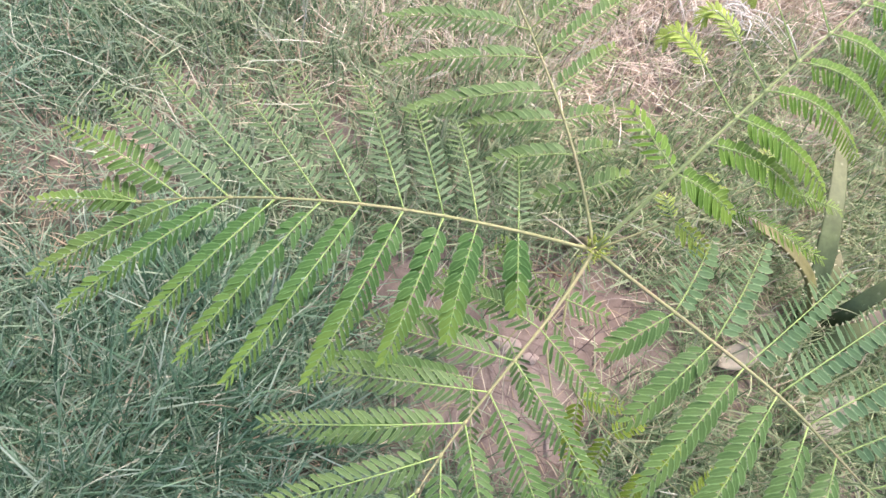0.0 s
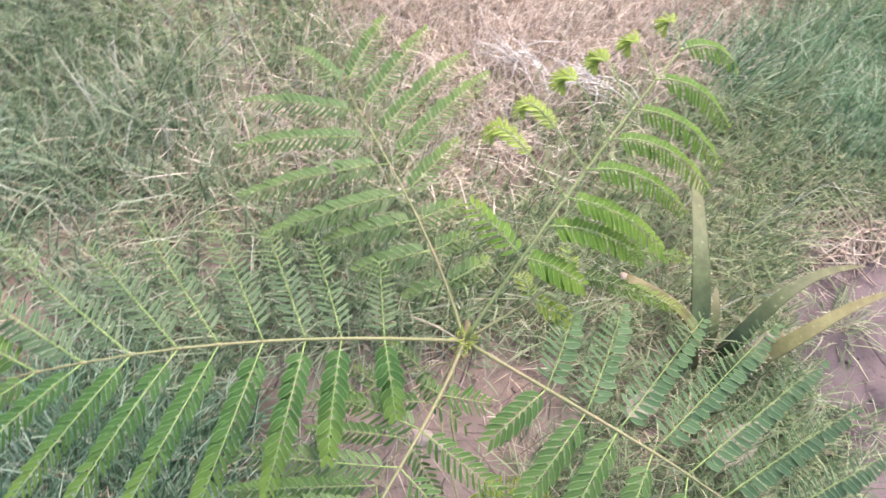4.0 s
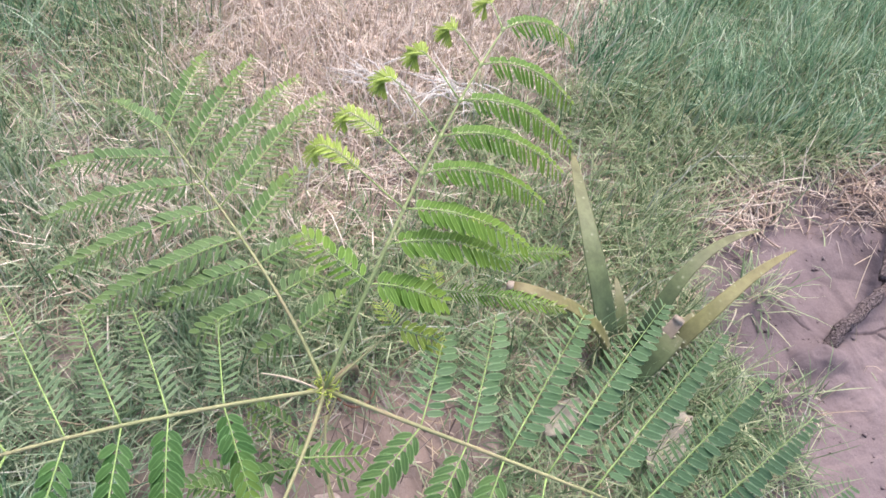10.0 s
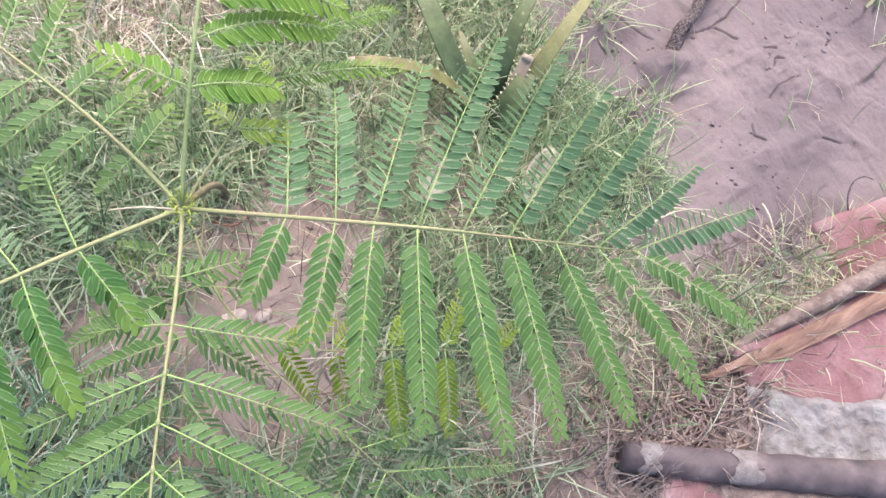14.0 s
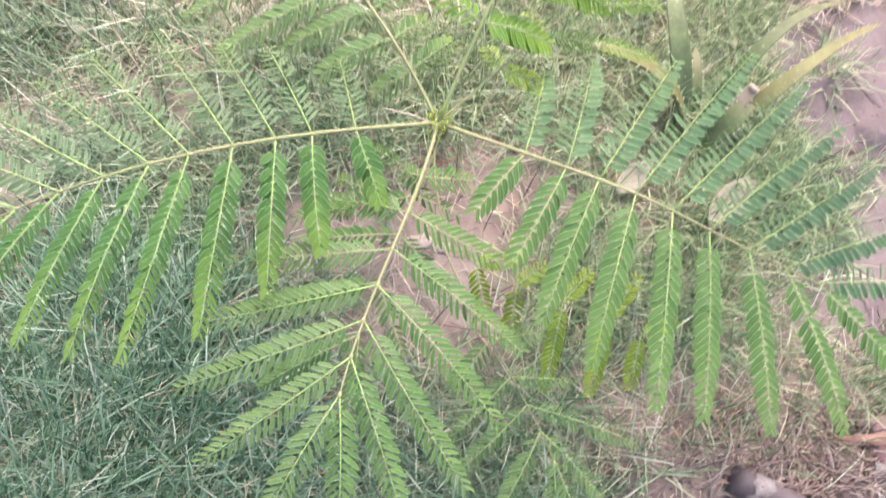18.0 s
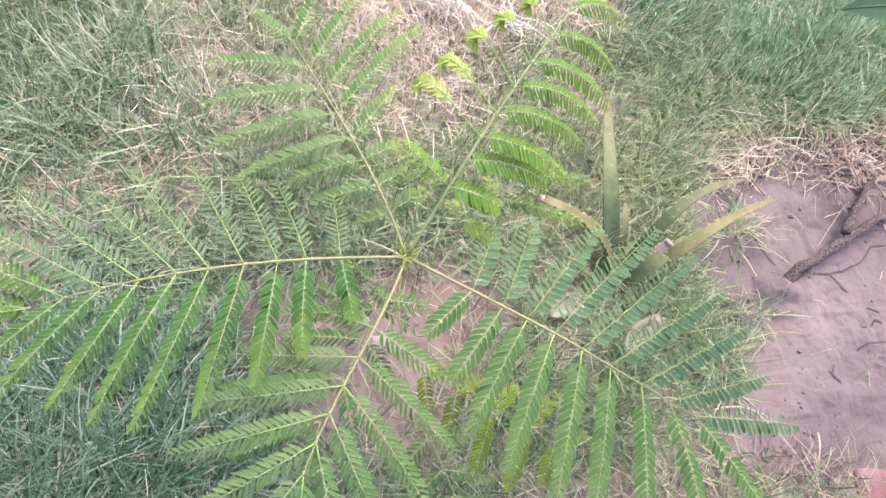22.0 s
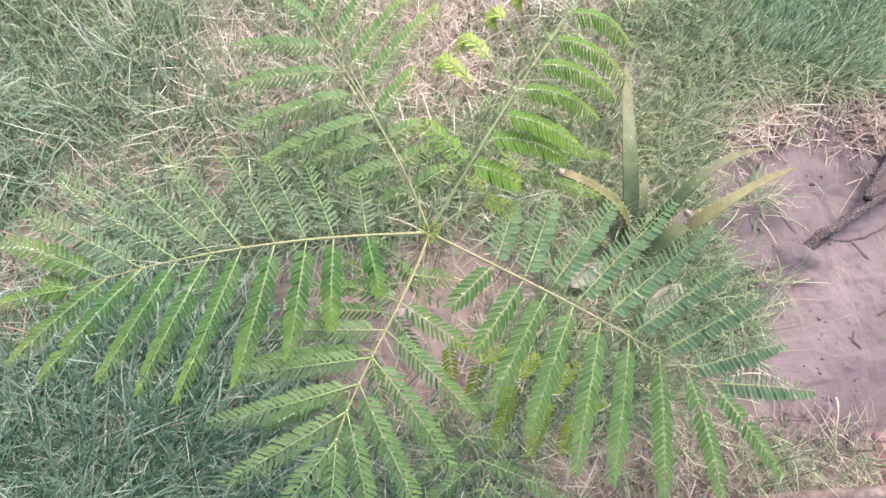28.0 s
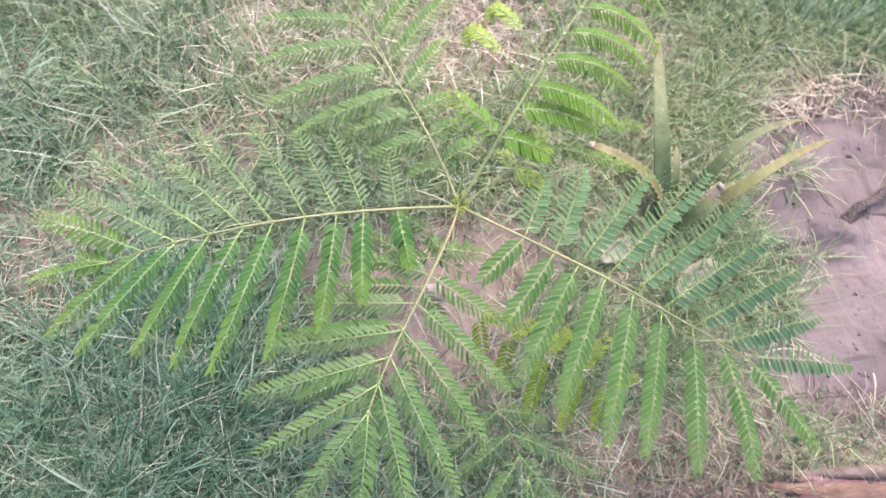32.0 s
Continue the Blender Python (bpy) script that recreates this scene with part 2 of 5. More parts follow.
def clay_material():
    """Trodden tan clay under the plants, passing into lilac dried mud towards +x."""
    m, nt, b = node_material("pink_clay", 0.85, 0.2)
    wide = noise_fac(nt, 5.5, 6)
    lilac = ramp(nt, wide, ((0.3, (0.094, 0.072, 0.078)), (0.5, (0.13, 0.1, 0.105)), (0.7, (0.172, 0.132, 0.133))))
    tan = ramp(nt, wide, ((0.3, (0.15, 0.112, 0.098)), (0.5, (0.205, 0.155, 0.138)), (0.7, (0.25, 0.197, 0.178))))
    def near(centre, lo, hi):
        """1 close to a place on the ground, 0 far from it."""
        tc = nt.nodes.new("ShaderNodeTexCoord")
        d = nt.nodes.new("ShaderNodeVectorMath")
        d.operation = "DISTANCE"
        d.inputs[1].default_value = centre
        nt.links.new(tc.outputs["Object"], d.inputs[0])
        r = nt.nodes.new("ShaderNodeMapRange")
        r.inputs["From Min"].default_value, r.inputs["From Max"].default_value = hi, lo
        nt.links.new(d.outputs["Value"], r.inputs["Value"])
        return r.outputs["Result"]

    c = blend(nt, near((0.72, -0.05, 0.0), 0.27, 0.45), tan, lilac)
    turf = ramp(nt, noise_fac(nt, 2.2, 8, rough=0.7), ((0.3, (0.035, 0.055, 0.028)), (0.5, (0.07, 0.088, 0.048)), (0.7, (0.13, 0.118, 0.08))))
    c = blend(nt, near((0.15, 0.1, 0.0), 0.75, 1.15), turf, c)
    # dark thatch under dense grass, with the shade between blades put into its colour
    thatch_shade = ramp(nt, noise_fac(nt, 26, 5, rough=0.7), ((0.3, (0.022, 0.034, 0.02)), (0.7, (0.065, 0.07, 0.042))))
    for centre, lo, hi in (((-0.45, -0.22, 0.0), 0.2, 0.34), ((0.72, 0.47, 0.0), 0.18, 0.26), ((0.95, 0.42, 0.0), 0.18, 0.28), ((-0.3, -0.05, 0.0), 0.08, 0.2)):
        c = blend(nt, near(centre, lo, hi), c, thatch_shade)
    mid = noise_fac(nt, 38, 6)
    c = blend(nt, 0.2, c, mid, "OVERLAY")
    stain = ramp(nt, noise_fac(nt, 15, 5, rough=0.65), ((0.5, (1, 1, 1)), (0.64, (0.6, 0.56, 0.56))))
    c = blend(nt, 0.22, c, stain, "MULTIPLY")
    grit = noise_fac(nt, 420, 3)
    c = blend(nt, 0.25, c, grit, "OVERLAY")
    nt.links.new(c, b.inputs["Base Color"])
    bump(nt, b, mid, 0.55, 0.007)
    return m


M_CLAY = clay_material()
def aloe_material(name, base, middle, tip):
    """Fleshy skin, green at the foot and browner towards the dried tip."""
    m, nt, b = node_material(name, 0.55, 0.25)
    uv = nt.nodes.new("ShaderNodeUVMap")
    sep = nt.nodes.new("ShaderNodeSeparateXYZ")
    nt.links.new(uv.outputs["UV"], sep.inputs[0])
    c = ramp(nt, sep.outputs["X"], ((0.05, base), (0.5, middle), (1.0, tip)))
    blotch = noise_fac(nt, 55, 5)
    c = blend(nt, 0.5, c, blotch, "OVERLAY")
    fine = noise_fac(nt, 320, 3)
    c = blend(nt, 0.25, c, fine, "OVERLAY")
    streak = noise_fac(nt, 90, 3, (1, 0.25, 0.25))
    c = blend(nt, ramp(nt, streak, ((0.45, (0, 0, 0)), (0.7, (0.5, 0.5, 0.5)))), c, blend(nt, 1.0, c, (0.6, 0.62, 0.55), "MULTIPLY"))
    spots = nt.nodes.new("ShaderNodeTexVoronoi")
    spots.inputs["Scale"].default_value = 85
    tc = nt.nodes.new("ShaderNodeTexCoord")
    nt.links.new(tc.outputs["Object"], spots.inputs["Vector"])
    c = blend(nt, ramp(nt, spots.outputs["Distance"], ((0.06, (0.5, 0.5, 0.5)), (0.17, (0, 0, 0)))), c, (0.26, 0.27, 0.18))
    nt.links.new(c, b.inputs["Base Color"])
    bump(nt, b, blotch, 0.4, 0.002)
    return m


M_ALOE = aloe_material("aloe_skin", (0.05, 0.08, 0.04), (0.085, 0.105, 0.046), (0.125, 0.115, 0.06))
M_ALOE_DRY = aloe_material("aloe_dry_leaf", (0.1, 0.095, 0.05), (0.135, 0.13, 0.05), (0.15, 0.125, 0.06))
M_ALOE_STUMP = aloe_material("aloe_stump", (0.13, 0.12, 0.07), (0.2, 0.165, 0.11), (0.26, 0.2, 0.155))
M_THORN = plain_material("aloe_tooth", ((0.2, (0.3, 0.29, 0.19)), (0.8, (0.42, 0.4, 0.29))), 80)
M_SCAR = plain_material("dry_cut_end", ((0.3, (0.22, 0.17, 0.13)), (0.7, (0.32, 0.27, 0.22))), 150)
M_SCAR_DARK = plain_material("dry_cut_core", ((0.3, (0.12, 0.06, 0.04)), (0.7, (0.24, 0.12, 0.08))), 150)
M_BARK = plain_material("rough_bark", ((0.38, (0.04, 0.028, 0.029)), (0.5, (0.105, 0.08, 0.08)), (0.64, (0.18, 0.143, 0.14))), 420, (1, 1, 1), rough=0.9, bump_scale=300, bump_depth=0.006, bump_strength=1.0)
M_BRICK = plain_material("red_brick", ((0.28, (0.115, 0.056, 0.057)), (0.48, (0.17, 0.088, 0.095)), (0.62, (0.2, 0.122, 0.132)), (0.8, (0.32, 0.255, 0.262))), 16, rough=0.9, bump_scale=240, bump_depth=0.002)
M_MORTAR = plain_material("lime_mortar", ((0.32, (0.1, 0.085, 0.083)), (0.5, (0.16, 0.145, 0.147)), (0.7, (0.225, 0.21, 0.214))), 30, rough=0.9, bump_scale=150, bump_depth=0.004, bump_strength=0.9)
M_CANE = plain_material("dry_cane", ((0.28, (0.036, 0.028, 0.032)), (0.5, (0.074, 0.056, 0.061)), (0.72, (0.14, 0.108, 0.108))), 26, (1, 1, 1), rough=0.65, bump_scale=120, bump_depth=0.001)
M_CANE_SHEATH = plain_material("cane_sheath", ((0.3, (0.085, 0.06, 0.055)), (0.5, (0.14, 0.1, 0.09)), (0.7, (0.2, 0.152, 0.136))), 70, (1, 1, 1), rough=0.85, bump_scale=180, bump_depth=0.003, bump_strength=0.9)
M_CANE_NODE = plain_material("cane_node", ((0.3, (0.1, 0.083, 0.083)), (0.5, (0.145, 0.124, 0.124)), (0.7, (0.195, 0.172, 0.172))), 80, rough=0.8)
M_SPLIT = plain_material("split_cane_inside", ((0.3, (0.1, 0.058, 0.046)), (0.5, (0.165, 0.096, 0.075)), (0.7, (0.23, 0.15, 0.12))), 60, (0.3, 1.5, 1), rough=0.8, bump_scale=200, bump_depth=0.002, bump_strength=0.9)
M_STONE = plain_material("pale_stone", ((0.25, (0.270, 0.209, 0.189)), (0.7, (0.365, 0.297, 0.270))), 60, rough=0.85)
M_DRYLEAF = plain_material("grey_dry_leaf", ((0.25, (0.213, 0.194, 0.150)), (0.6, (0.281, 0.250, 0.206)), (0.85, (0.338, 0.294, 0.256))), 36, rough=0.75)
M_WEED = leaflet_material("weed_leaf", (0.043, 0.1, 0.056), (0.057, 0.118, 0.07), (0.07, 0.135, 0.083), 0.45, 0.65, 0.12, 0.1)
M_WEED_STEM = plain_material("weed_stem", ((0.3, (0.05, 0.1, 0.055)), (0.7, (0.09, 0.15, 0.08))), 60)

# ---- building helpers ----
class Geo:
    """Collects vertices, faces, material slots and uv, and links them as one mesh."""

    def __init__(self):
        self.v, self.f, self.m, self.uv = [], [], [], []

    def add(self, verts, faces, slot=0, uv=None):
        k = len(self.v)
        self.v.extend(tuple(p) for p in verts)
        self.uv.extend(uv if uv is not None else [(0.0, 1.0)] * len(verts))
        self.f.extend(tuple(i + k for i in q) for q in faces)
        self.m.extend([slot] * len(faces))

    def tube(self, points, radii, sides=6, slot=0, cap=True, flat=1.0, wobble=0.0):
        pts = [Vector(p) for p in points]
        verts, faces = [], []
        n = len(pts)
        side = None
        for i, p in enumerate(pts):
            d = (pts[min(i + 1, n - 1)] - pts[max(i - 1, 0)]).normalized()
            ref = Vector((0, 0, 1)) if abs(d.z) < 0.9 else Vector((0, 1, 0))
            side = d.cross(ref).normalized() if side is None else (side - d * side.dot(d)).normalized()
            up = side.cross(d)
            for j in range(sides):
                a = 2 * math.pi * j / sides
                r = radii[i] * (1 + (wobble * noise.noise(Vector((p.x * 90 + j * 7.1, p.y * 90, p.z * 90 + j))) if wobble else 0))
                verts.append(p + side * (r * math.cos(a)) + up * (r * flat * math.sin(a)))
        for i in range(n - 1):
            for j in range(sides):
                a, b = i * sides + j, i * sides + (j + 1) % sides
                faces.append((a, b, b + sides, a + sides))
        if cap:
            faces.append(tuple(range(sides - 1, -1, -1)))
            faces.append(tuple(range((n - 1) * sides, n * sides)))
        self.add(verts, faces, slot)

    def mesh(self, name, materials, smooth=True):
        me = bpy.data.meshes.new(name)
        me.from_pydata(self.v, [], self.f)
        for m in materials:
            me.materials.append(m)
        me.polygons.foreach_set("material_index", self.m)
        if smooth:
            me.polygons.foreach_set("use_smooth", [True] * len(self.f))
        layer = me.uv_layers.new(name="UVMap")
        idx = np.empty(len(me.loops), dtype=np.int32)
        me.loops.foreach_get("vertex_index", idx)
        layer.data.foreach_set("uv", np.array(self.uv, dtype=np.float32)[idx].ravel())
        me.update()
        return me


def part(name, geo, materials, parent=None, label="", smooth=True):
    ob = new(name, geo.mesh(name, materials, smooth))
    if parent is not None:
        ob.parent = parent
    return tagged(ob, label)


def thing(name, place, label, category, group="", kind=""):
    e = new(name)
    e.empty_display_size = 0.02
    e.location = place
    return tagged(e, label, category, group, kind)


def under(parent, name, geo, materials, label="", smooth=True):
    """A part whose points are given in world places, under a thing that stands at its base."""
    ob = part(name, geo, materials, parent, label, smooth)
    if parent.parent is None:
        ob.matrix_parent_inverse = Matrix.Translation(-parent.location)
    return ob


def bezier(c, s):
    c = [Vector(q) for q in c]
    return c[0] * (1 - s) ** 3 + c[1] * (3 * (1 - s) ** 2 * s) + c[2] * (3 * (1 - s) * s * s) + c[3] * s ** 3


# ---- ground ----
rng = np.random.default_rng(7)
LATTICE = rng.random((256, 256))


def value_noise(x, y, scale):
    """Smooth value noise for arrays, 0 to 1."""
    u, v = np.asarray(x, float) / scale + 60.3, np.asarray(y, float) / scale + 41.7
    i, j = np.floor(u).astype(int), np.floor(v).astype(int)
    a, b = u - i, v - j
    a, b = a * a * (3 - 2 * a), b * b * (3 - 2 * b)
    i0, i1, j0, j1 = i % 256, (i + 1) % 256, j % 256, (j + 1) % 256
    return (LATTICE[i0, j0] * (1 - a) + LATTICE[i1, j0] * a) * (1 - b) + (LATTICE[i0, j1] * (1 - a) + LATTICE[i1, j1] * a) * b


def blob(x, y, cx, cy, rx, ry, turn=0.0, soft=0.35):
    """1 inside an ellipse, falling to 0 past its rim, with an uneven outline."""
    c, s = math.cos(radians(turn)), math.sin(radians(turn))
    dx, dy = x - cx, y - cy
    u, v = (dx * c + dy * s) / rx, (-dx * s + dy * c) / ry
    d = np.sqrt(u * u + v * v) + 0.5 * (value_noise(x, y, 0.06) - 0.5) + 0.25 * (value_noise(x, y, 0.022) - 0.5)
    return np.clip((1 + soft / 2 - d) / soft, 0, 1)


def mud_mask(x, y):
    return np.clip(blob(x, y, 0.70, 0.06, 0.245, 0.155, -2) + blob(x, y, 0.55, -0.16, 0.13, 0.13) + blob(x, y, 0.78, -0.14, 0.25, 0.2), 0, 1)


def bare_mask(x, y):
    """Trodden clay under the seedling."""
    return np.clip(blob(x, y, -0.11, 0.01, 0.105, 0.055, 10) + blob(x, y, 0.05, 0.02, 0.12, 0.085, -10) + blob(x, y, 0.0, -0.1, 0.09, 0.09)
                   + 0.7 * blob(x, y, -0.13, 0.39, 0.05, 0.03) + 0.6 * blob(x, y, 0.09, 0.3, 0.1, 0.07) + 0.5 * blob(x, y, -0.15, 0.285, 0.06, 0.03) + 0.6 * blob(x, y, -0.04, 0.43, 0.04, 0.05), 0, 1)


CRACKS = [((0.545, 0.102), (0.556, 0.068), (0.573, 0.032)), ((0.618, 0.020), (0.648, 0.017), (0.664, 0.009), (0.682, -0.022)), ((0.664, 0.009), (0.705, 0.020), (0.746, 0.043), (0.785, 0.055)), ((0.604, 0.147), (0.612, 0.150)), ((0.694, -0.072), (0.703, -0.067), (0.712, -0.07)), ((0.667, -0.106), (0.683, -0.098), (0.7, -0.1), (0.722, -0.099)), ((0.616, -0.12), (0.61, -0.132), (0.62, -0.142)), ((0.694, -0.176), (0.702, -0.184), (0.71, -0.192)), ((0.52, -0.005), (0.523, -0.02)), ((0.7, -0.045), (0.719, -0.052))]


def crack_depth(x, y):
    d = np.full(np.shape(x), 9.0)
    wx, wy = x + 0.012 * (value_noise(x, y, 0.02) - 0.5), y + 0.012 * (value_noise(y, x, 0.02) - 0.5)
    for line in CRACKS:
        for (ax, ay), (bx, by) in zip(line, line[1:]):
            vx, vy = bx - ax, by - ay
            t = np.clip(((wx - ax) * vx + (wy - ay) * vy) / (vx * vx + vy * vy), 0, 1)
            d = np.minimum(d, np.hypot(wx - ax - t * vx, wy - ay - t * vy))
    return np.clip(1.1 - d / (0.0006 + 0.0011 * value_noise(x, y, 0.03)), 0, 1)


def ground_z(x, y):
    z = 0.014 * (value_noise(x, y, 0.17) - 0.5) + 0.007 * (value_noise(x, y, 0.045) - 0.5) + 0.0035 * (value_noise(x, y, 0.014) - 0.5)
    m = mud_mask(x, y)
    calm = 0.55 * z - 0.012 + 0.004 * blob(x, y, 0.58, 0.0, 0.035, 0.03, 0, 0.9) + 0.016 * blob(x, y, 0.79, 0.14, 0.14, 0.05, 10, 0.8) + 0.006 * (value_noise(x, y, 0.05) - 0.5) + 0.0035 * np.clip(8 * (value_noise(x, y + 5, 0.07) - 0.5), 0, 0.8) - 0.012 * np.clip(value_noise(x, y, 0.011) - 0.86, 0, 1)
    rough = blob(x, y, 0.77, -0.13, 0.22, 0.12, -20, 0.7)
    lump = value_noise(x, y, 0.024)
    calm += rough * (0.003 * np.clip(3 * (lump - 0.55), 0, 0.7) + 0.0024 * np.abs(value_noise(x, y, 0.009) - 0.5) + 0.0007 * value_noise(x, y, 0.0045) + 0.005 * np.clip(9 * (value_noise(x + 3, y + 0.02 * value_noise(x, y, 0.03), 0.06) - 0.52), 0, 0.8))
    calm += 0.010 * blob(x, y, 0.566, 0.0, 0.022, 0.017, 0, 0.9) + 0.004 * blob(x, y, 0.585, -0.008, 0.016, 0.012, 0, 0.9)
    z = z * (1 - m) + calm * m
    z -= 0.006 * crack_depth(x, y)
    z += 0.034 * np.clip((-0.30 - 0.2 * (x - 0.35) - y) / 0.05, 0, 1) * np.clip((x - 0.12) / 0.08, 0, 1) * np.clip((y + 0.75) / 0.15, 0, 1) * np.clip((1.3 - x) / 0.3, 0, 1)
    far = np.clip((np.hypot(x, y) - 1.6) / 3.0, 0, 1)
    return z * (1 - far)


def spaced(lo, hi, fine_lo, fine_hi, fine, mid, reach):
    """Grid lines: fine in one stretch, coarser round it, growing out to the horizon."""
    g = [*np.arange(lo, fine_lo, mid), *np.arange(fine_lo, fine_hi, fine), *np.arange(fine_hi, hi, mid)]
    step = mid
    up, down = [g[-1] + mid], [g[0] - mid]
    while up[-1] < reach:
        step *= 1.5
        up.append(up[-1] + step)
        down.append(down[-1] - step)
    return np.array(down[::-1] + g + up)


gx, gy = spaced(-0.75, 1.15, 0.53, 0.86, 0.0015, 0.008, 900), spaced(-0.6, 0.85, -0.23, 0.11, 0.0015, 0.008, 900)
xx, yy = np.meshgrid(gx, gy, indexing="ij")
zz = ground_z(xx, yy)
nx, ny = xx.shape
ground_mesh = bpy.data.meshes.new("ground")
idx = np.arange(nx * ny).reshape(nx, ny)
quads = np.stack([idx[:-1, :-1], idx[1:, :-1], idx[1:, 1:], idx[:-1, 1:]], -1).reshape(-1, 4)
ground_mesh.vertices.add(nx * ny)
ground_mesh.vertices.foreach_set("co", np.stack([xx, yy, zz], -1).astype(np.float32).ravel())
ground_mesh.loops.add(quads.size)
ground_mesh.loops.foreach_set("vertex_index", quads.astype(np.int32).ravel())
ground_mesh.polygons.add(len(quads))
ground_mesh.polygons.foreach_set("loop_start", np.arange(0, quads.size, 4, dtype=np.int32))
ground_mesh.polygons.foreach_set("use_smooth", np.ones(len(quads), dtype=bool))
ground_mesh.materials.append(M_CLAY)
ground_mesh.update(calc_edges=True)
ground = tagged(new("ground", ground_mesh), "pinkish bare clay soil, cracked where it dried out", "ground", kind="structure")


# ---- grass ----
def blade_mesh(name, x, y, z, heading, lean, length, width, curl, material):
    """Many thin tapering blades in one mesh; each bends over from its root."""
    n = len(x)
    hx, hy = np.cos(heading), np.sin(heading)
    ux, uy = -hy, hx
    co = np.empty((n, 7, 3), np.float32)
    px, py, pz = x.copy(), y.copy(), z - 0.003
    ang = lean.copy()
    for k, (share, w) in enumerate(((0, 0.8), (0.4, 1.0), (0.35, 0.75), (0.25, 0.0))):
        px, py, pz = px + hx * np.sin(ang) * length * share, py + hy * np.sin(ang) * length * share, pz + np.cos(ang) * length * share
        ang = ang + curl * (0.6 if k else 0.3)
        pz = np.maximum(pz, z + 0.001) if k else pz
        if k < 3:
            for s, o in ((-1, 0), (1, 1)):
                co[:, 2 * k + o, 0], co[:, 2 * k + o, 1], co[:, 2 * k + o, 2] = px + s * ux * width * w / 2, py + s * uy * width * w / 2, pz
        else:
            co[:, 6, 0], co[:, 6, 1], co[:, 6, 2] = px, py, pz
    base = (np.arange(n) * 7)[:, None]
    loops = (base + np.array([0, 1, 3, 2, 2, 3, 5, 4, 4, 5, 6])).astype(np.int32)
    starts = ((np.arange(n) * 11)[:, None] + np.array([0, 4, 8])).astype(np.int32)
    me = bpy.data.meshes.new(name)
    me.vertices.add(n * 7)
    me.vertices.foreach_set("co", co.ravel())
    me.loops.add(n * 11)
    me.loops.foreach_set("vertex_index", loops.ravel())
    me.polygons.add(n * 3)
    me.polygons.foreach_set("loop_start", starts.ravel())
    me.polygons.foreach_set("use_smooth", np.ones(n * 3, dtype=bool))
    me.materials.append(material)
    me.update(calc_edges=True)
    return me


def scatter(count, density, box=(-0.75, 1.15, -0.6, 0.85)):
    x = rng.uniform(box[0], box[1], count)
    y = rng.uniform(box[2], box[3], count)
    keep = rng.random(count) < density(x, y)
    return x[keep], y[keep]


def brick_mask(x, y):
    """The paved corner, where nothing grows."""
    return np.clip((-0.325 - 0.2 * (x - 0.35) - y) / 0.02, 0, 1) * np.clip((x - 0.1) / 0.03, 0, 1)


def lush_density(x, y):
    d = (blob(x, y, 0.86, 0.42, 0.4, 0.175, -6, 0.25) + blob(x, y, -0.42, -0.22, 0.25, 0.17, 0, 0.5) + 0.6 * blob(x, y, -0.62, 0.27, 0.14, 0.14, 0, 0.6)
         + 0.55 * blob(x, y, -0.25, 0.72, 0.22, 0.17, 0, 0.5) + 0.6 * blob(x, y, -0.12, -0.4, 0.25, 0.12, 0, 0.6) + 0.7 * blob(x, y, -0.29, -0.02, 0.11, 0.06, 0, 0.6))
    clump = 0.35 + 0.65 * np.clip(2.2 * (value_noise(x, y, 0.05) - 0.25), 0, 1)
    return np.clip(d, 0, 1) * clump * (1 - mud_mask(x, y)) * (1 - brick_mask(x, y))


def straw_zone(x, y):
    return np.clip(blob(x, y, 0.22, 0.6, 0.36, 0.18, 5, 0.5) + 0.35 * blob(x, y, -0.2, 0.27, 0.13, 0.07, 0, 0.7) + 0.6 * blob(x, y, 0.05, 0.33, 0.16, 0.1, 0, 0.8)
                   + 0.3 * blob(x, y, 0.28, -0.3, 0.2, 0.07, -12, 0.6) + 0.5 * blob(x, y, 0.72, 0.215, 0.2, 0.035, 0, 0.8) + 0.4 * blob(x, y, 0.36, 0.13, 0.12, 0.12, 0, 0.8), 0, 1)


def green_density(x, y):
    bright = blob(x, y, 0.25, 0.6, 0.32, 0.18, 5, 0.5)
    d = 0.18 + 0.82 * np.clip(1.9 * (value_noise(x, y, 0.09) - 0.22), 0, 1)
    d = d * (1 - 0.68 * straw_zone(x, y)) * (1 - 0.95 * bright) * (1 - 0.97 * bare_mask(x, y)) * (1 - 0.998 * mud_mask(x, y))
    return np.clip(d, 0, 1) * (1 - brick_mask(x, y)) * (1 - 0.75 * blob(x, y, 0.58, 0.2, 0.09, 0.06, 0, 0.8)) * (1 - 0.55 * blob(x, y, 0.42, -0.19, 0.12, 0.07, -20, 0.8)) * (1 - 0.6 * blob(x, y, 0.3, -0.28, 0.22, 0.09, -12))


def straw_density(x, y):
    d = 0.3 + 0.62 * straw_zone(x, y) + 0.25 * (value_noise(x, y, 0.07) - 0.5)
    return np.clip(d * (1 - 0.72 * bare_mask(x, y)) * (1 - 0.993 * mud_mask(x, y)) * (1 - 0.45 * lush_density(x, y)) * (1 - 0.3 * blob(x, y, -0.36, 0.43, 0.2, 0.2, 0, 0.7)) * (1 - 0.65 * blob(x, y, -0.28, 0.08, 0.2, 0.11, 0, 0.7)) * (1 - 0.55 * blob(x, y, 0.42, -0.04, 0.13, 0.13, 0, 0.7)), 0, 1) * (1 - 0.93 * brick_mask(x, y))


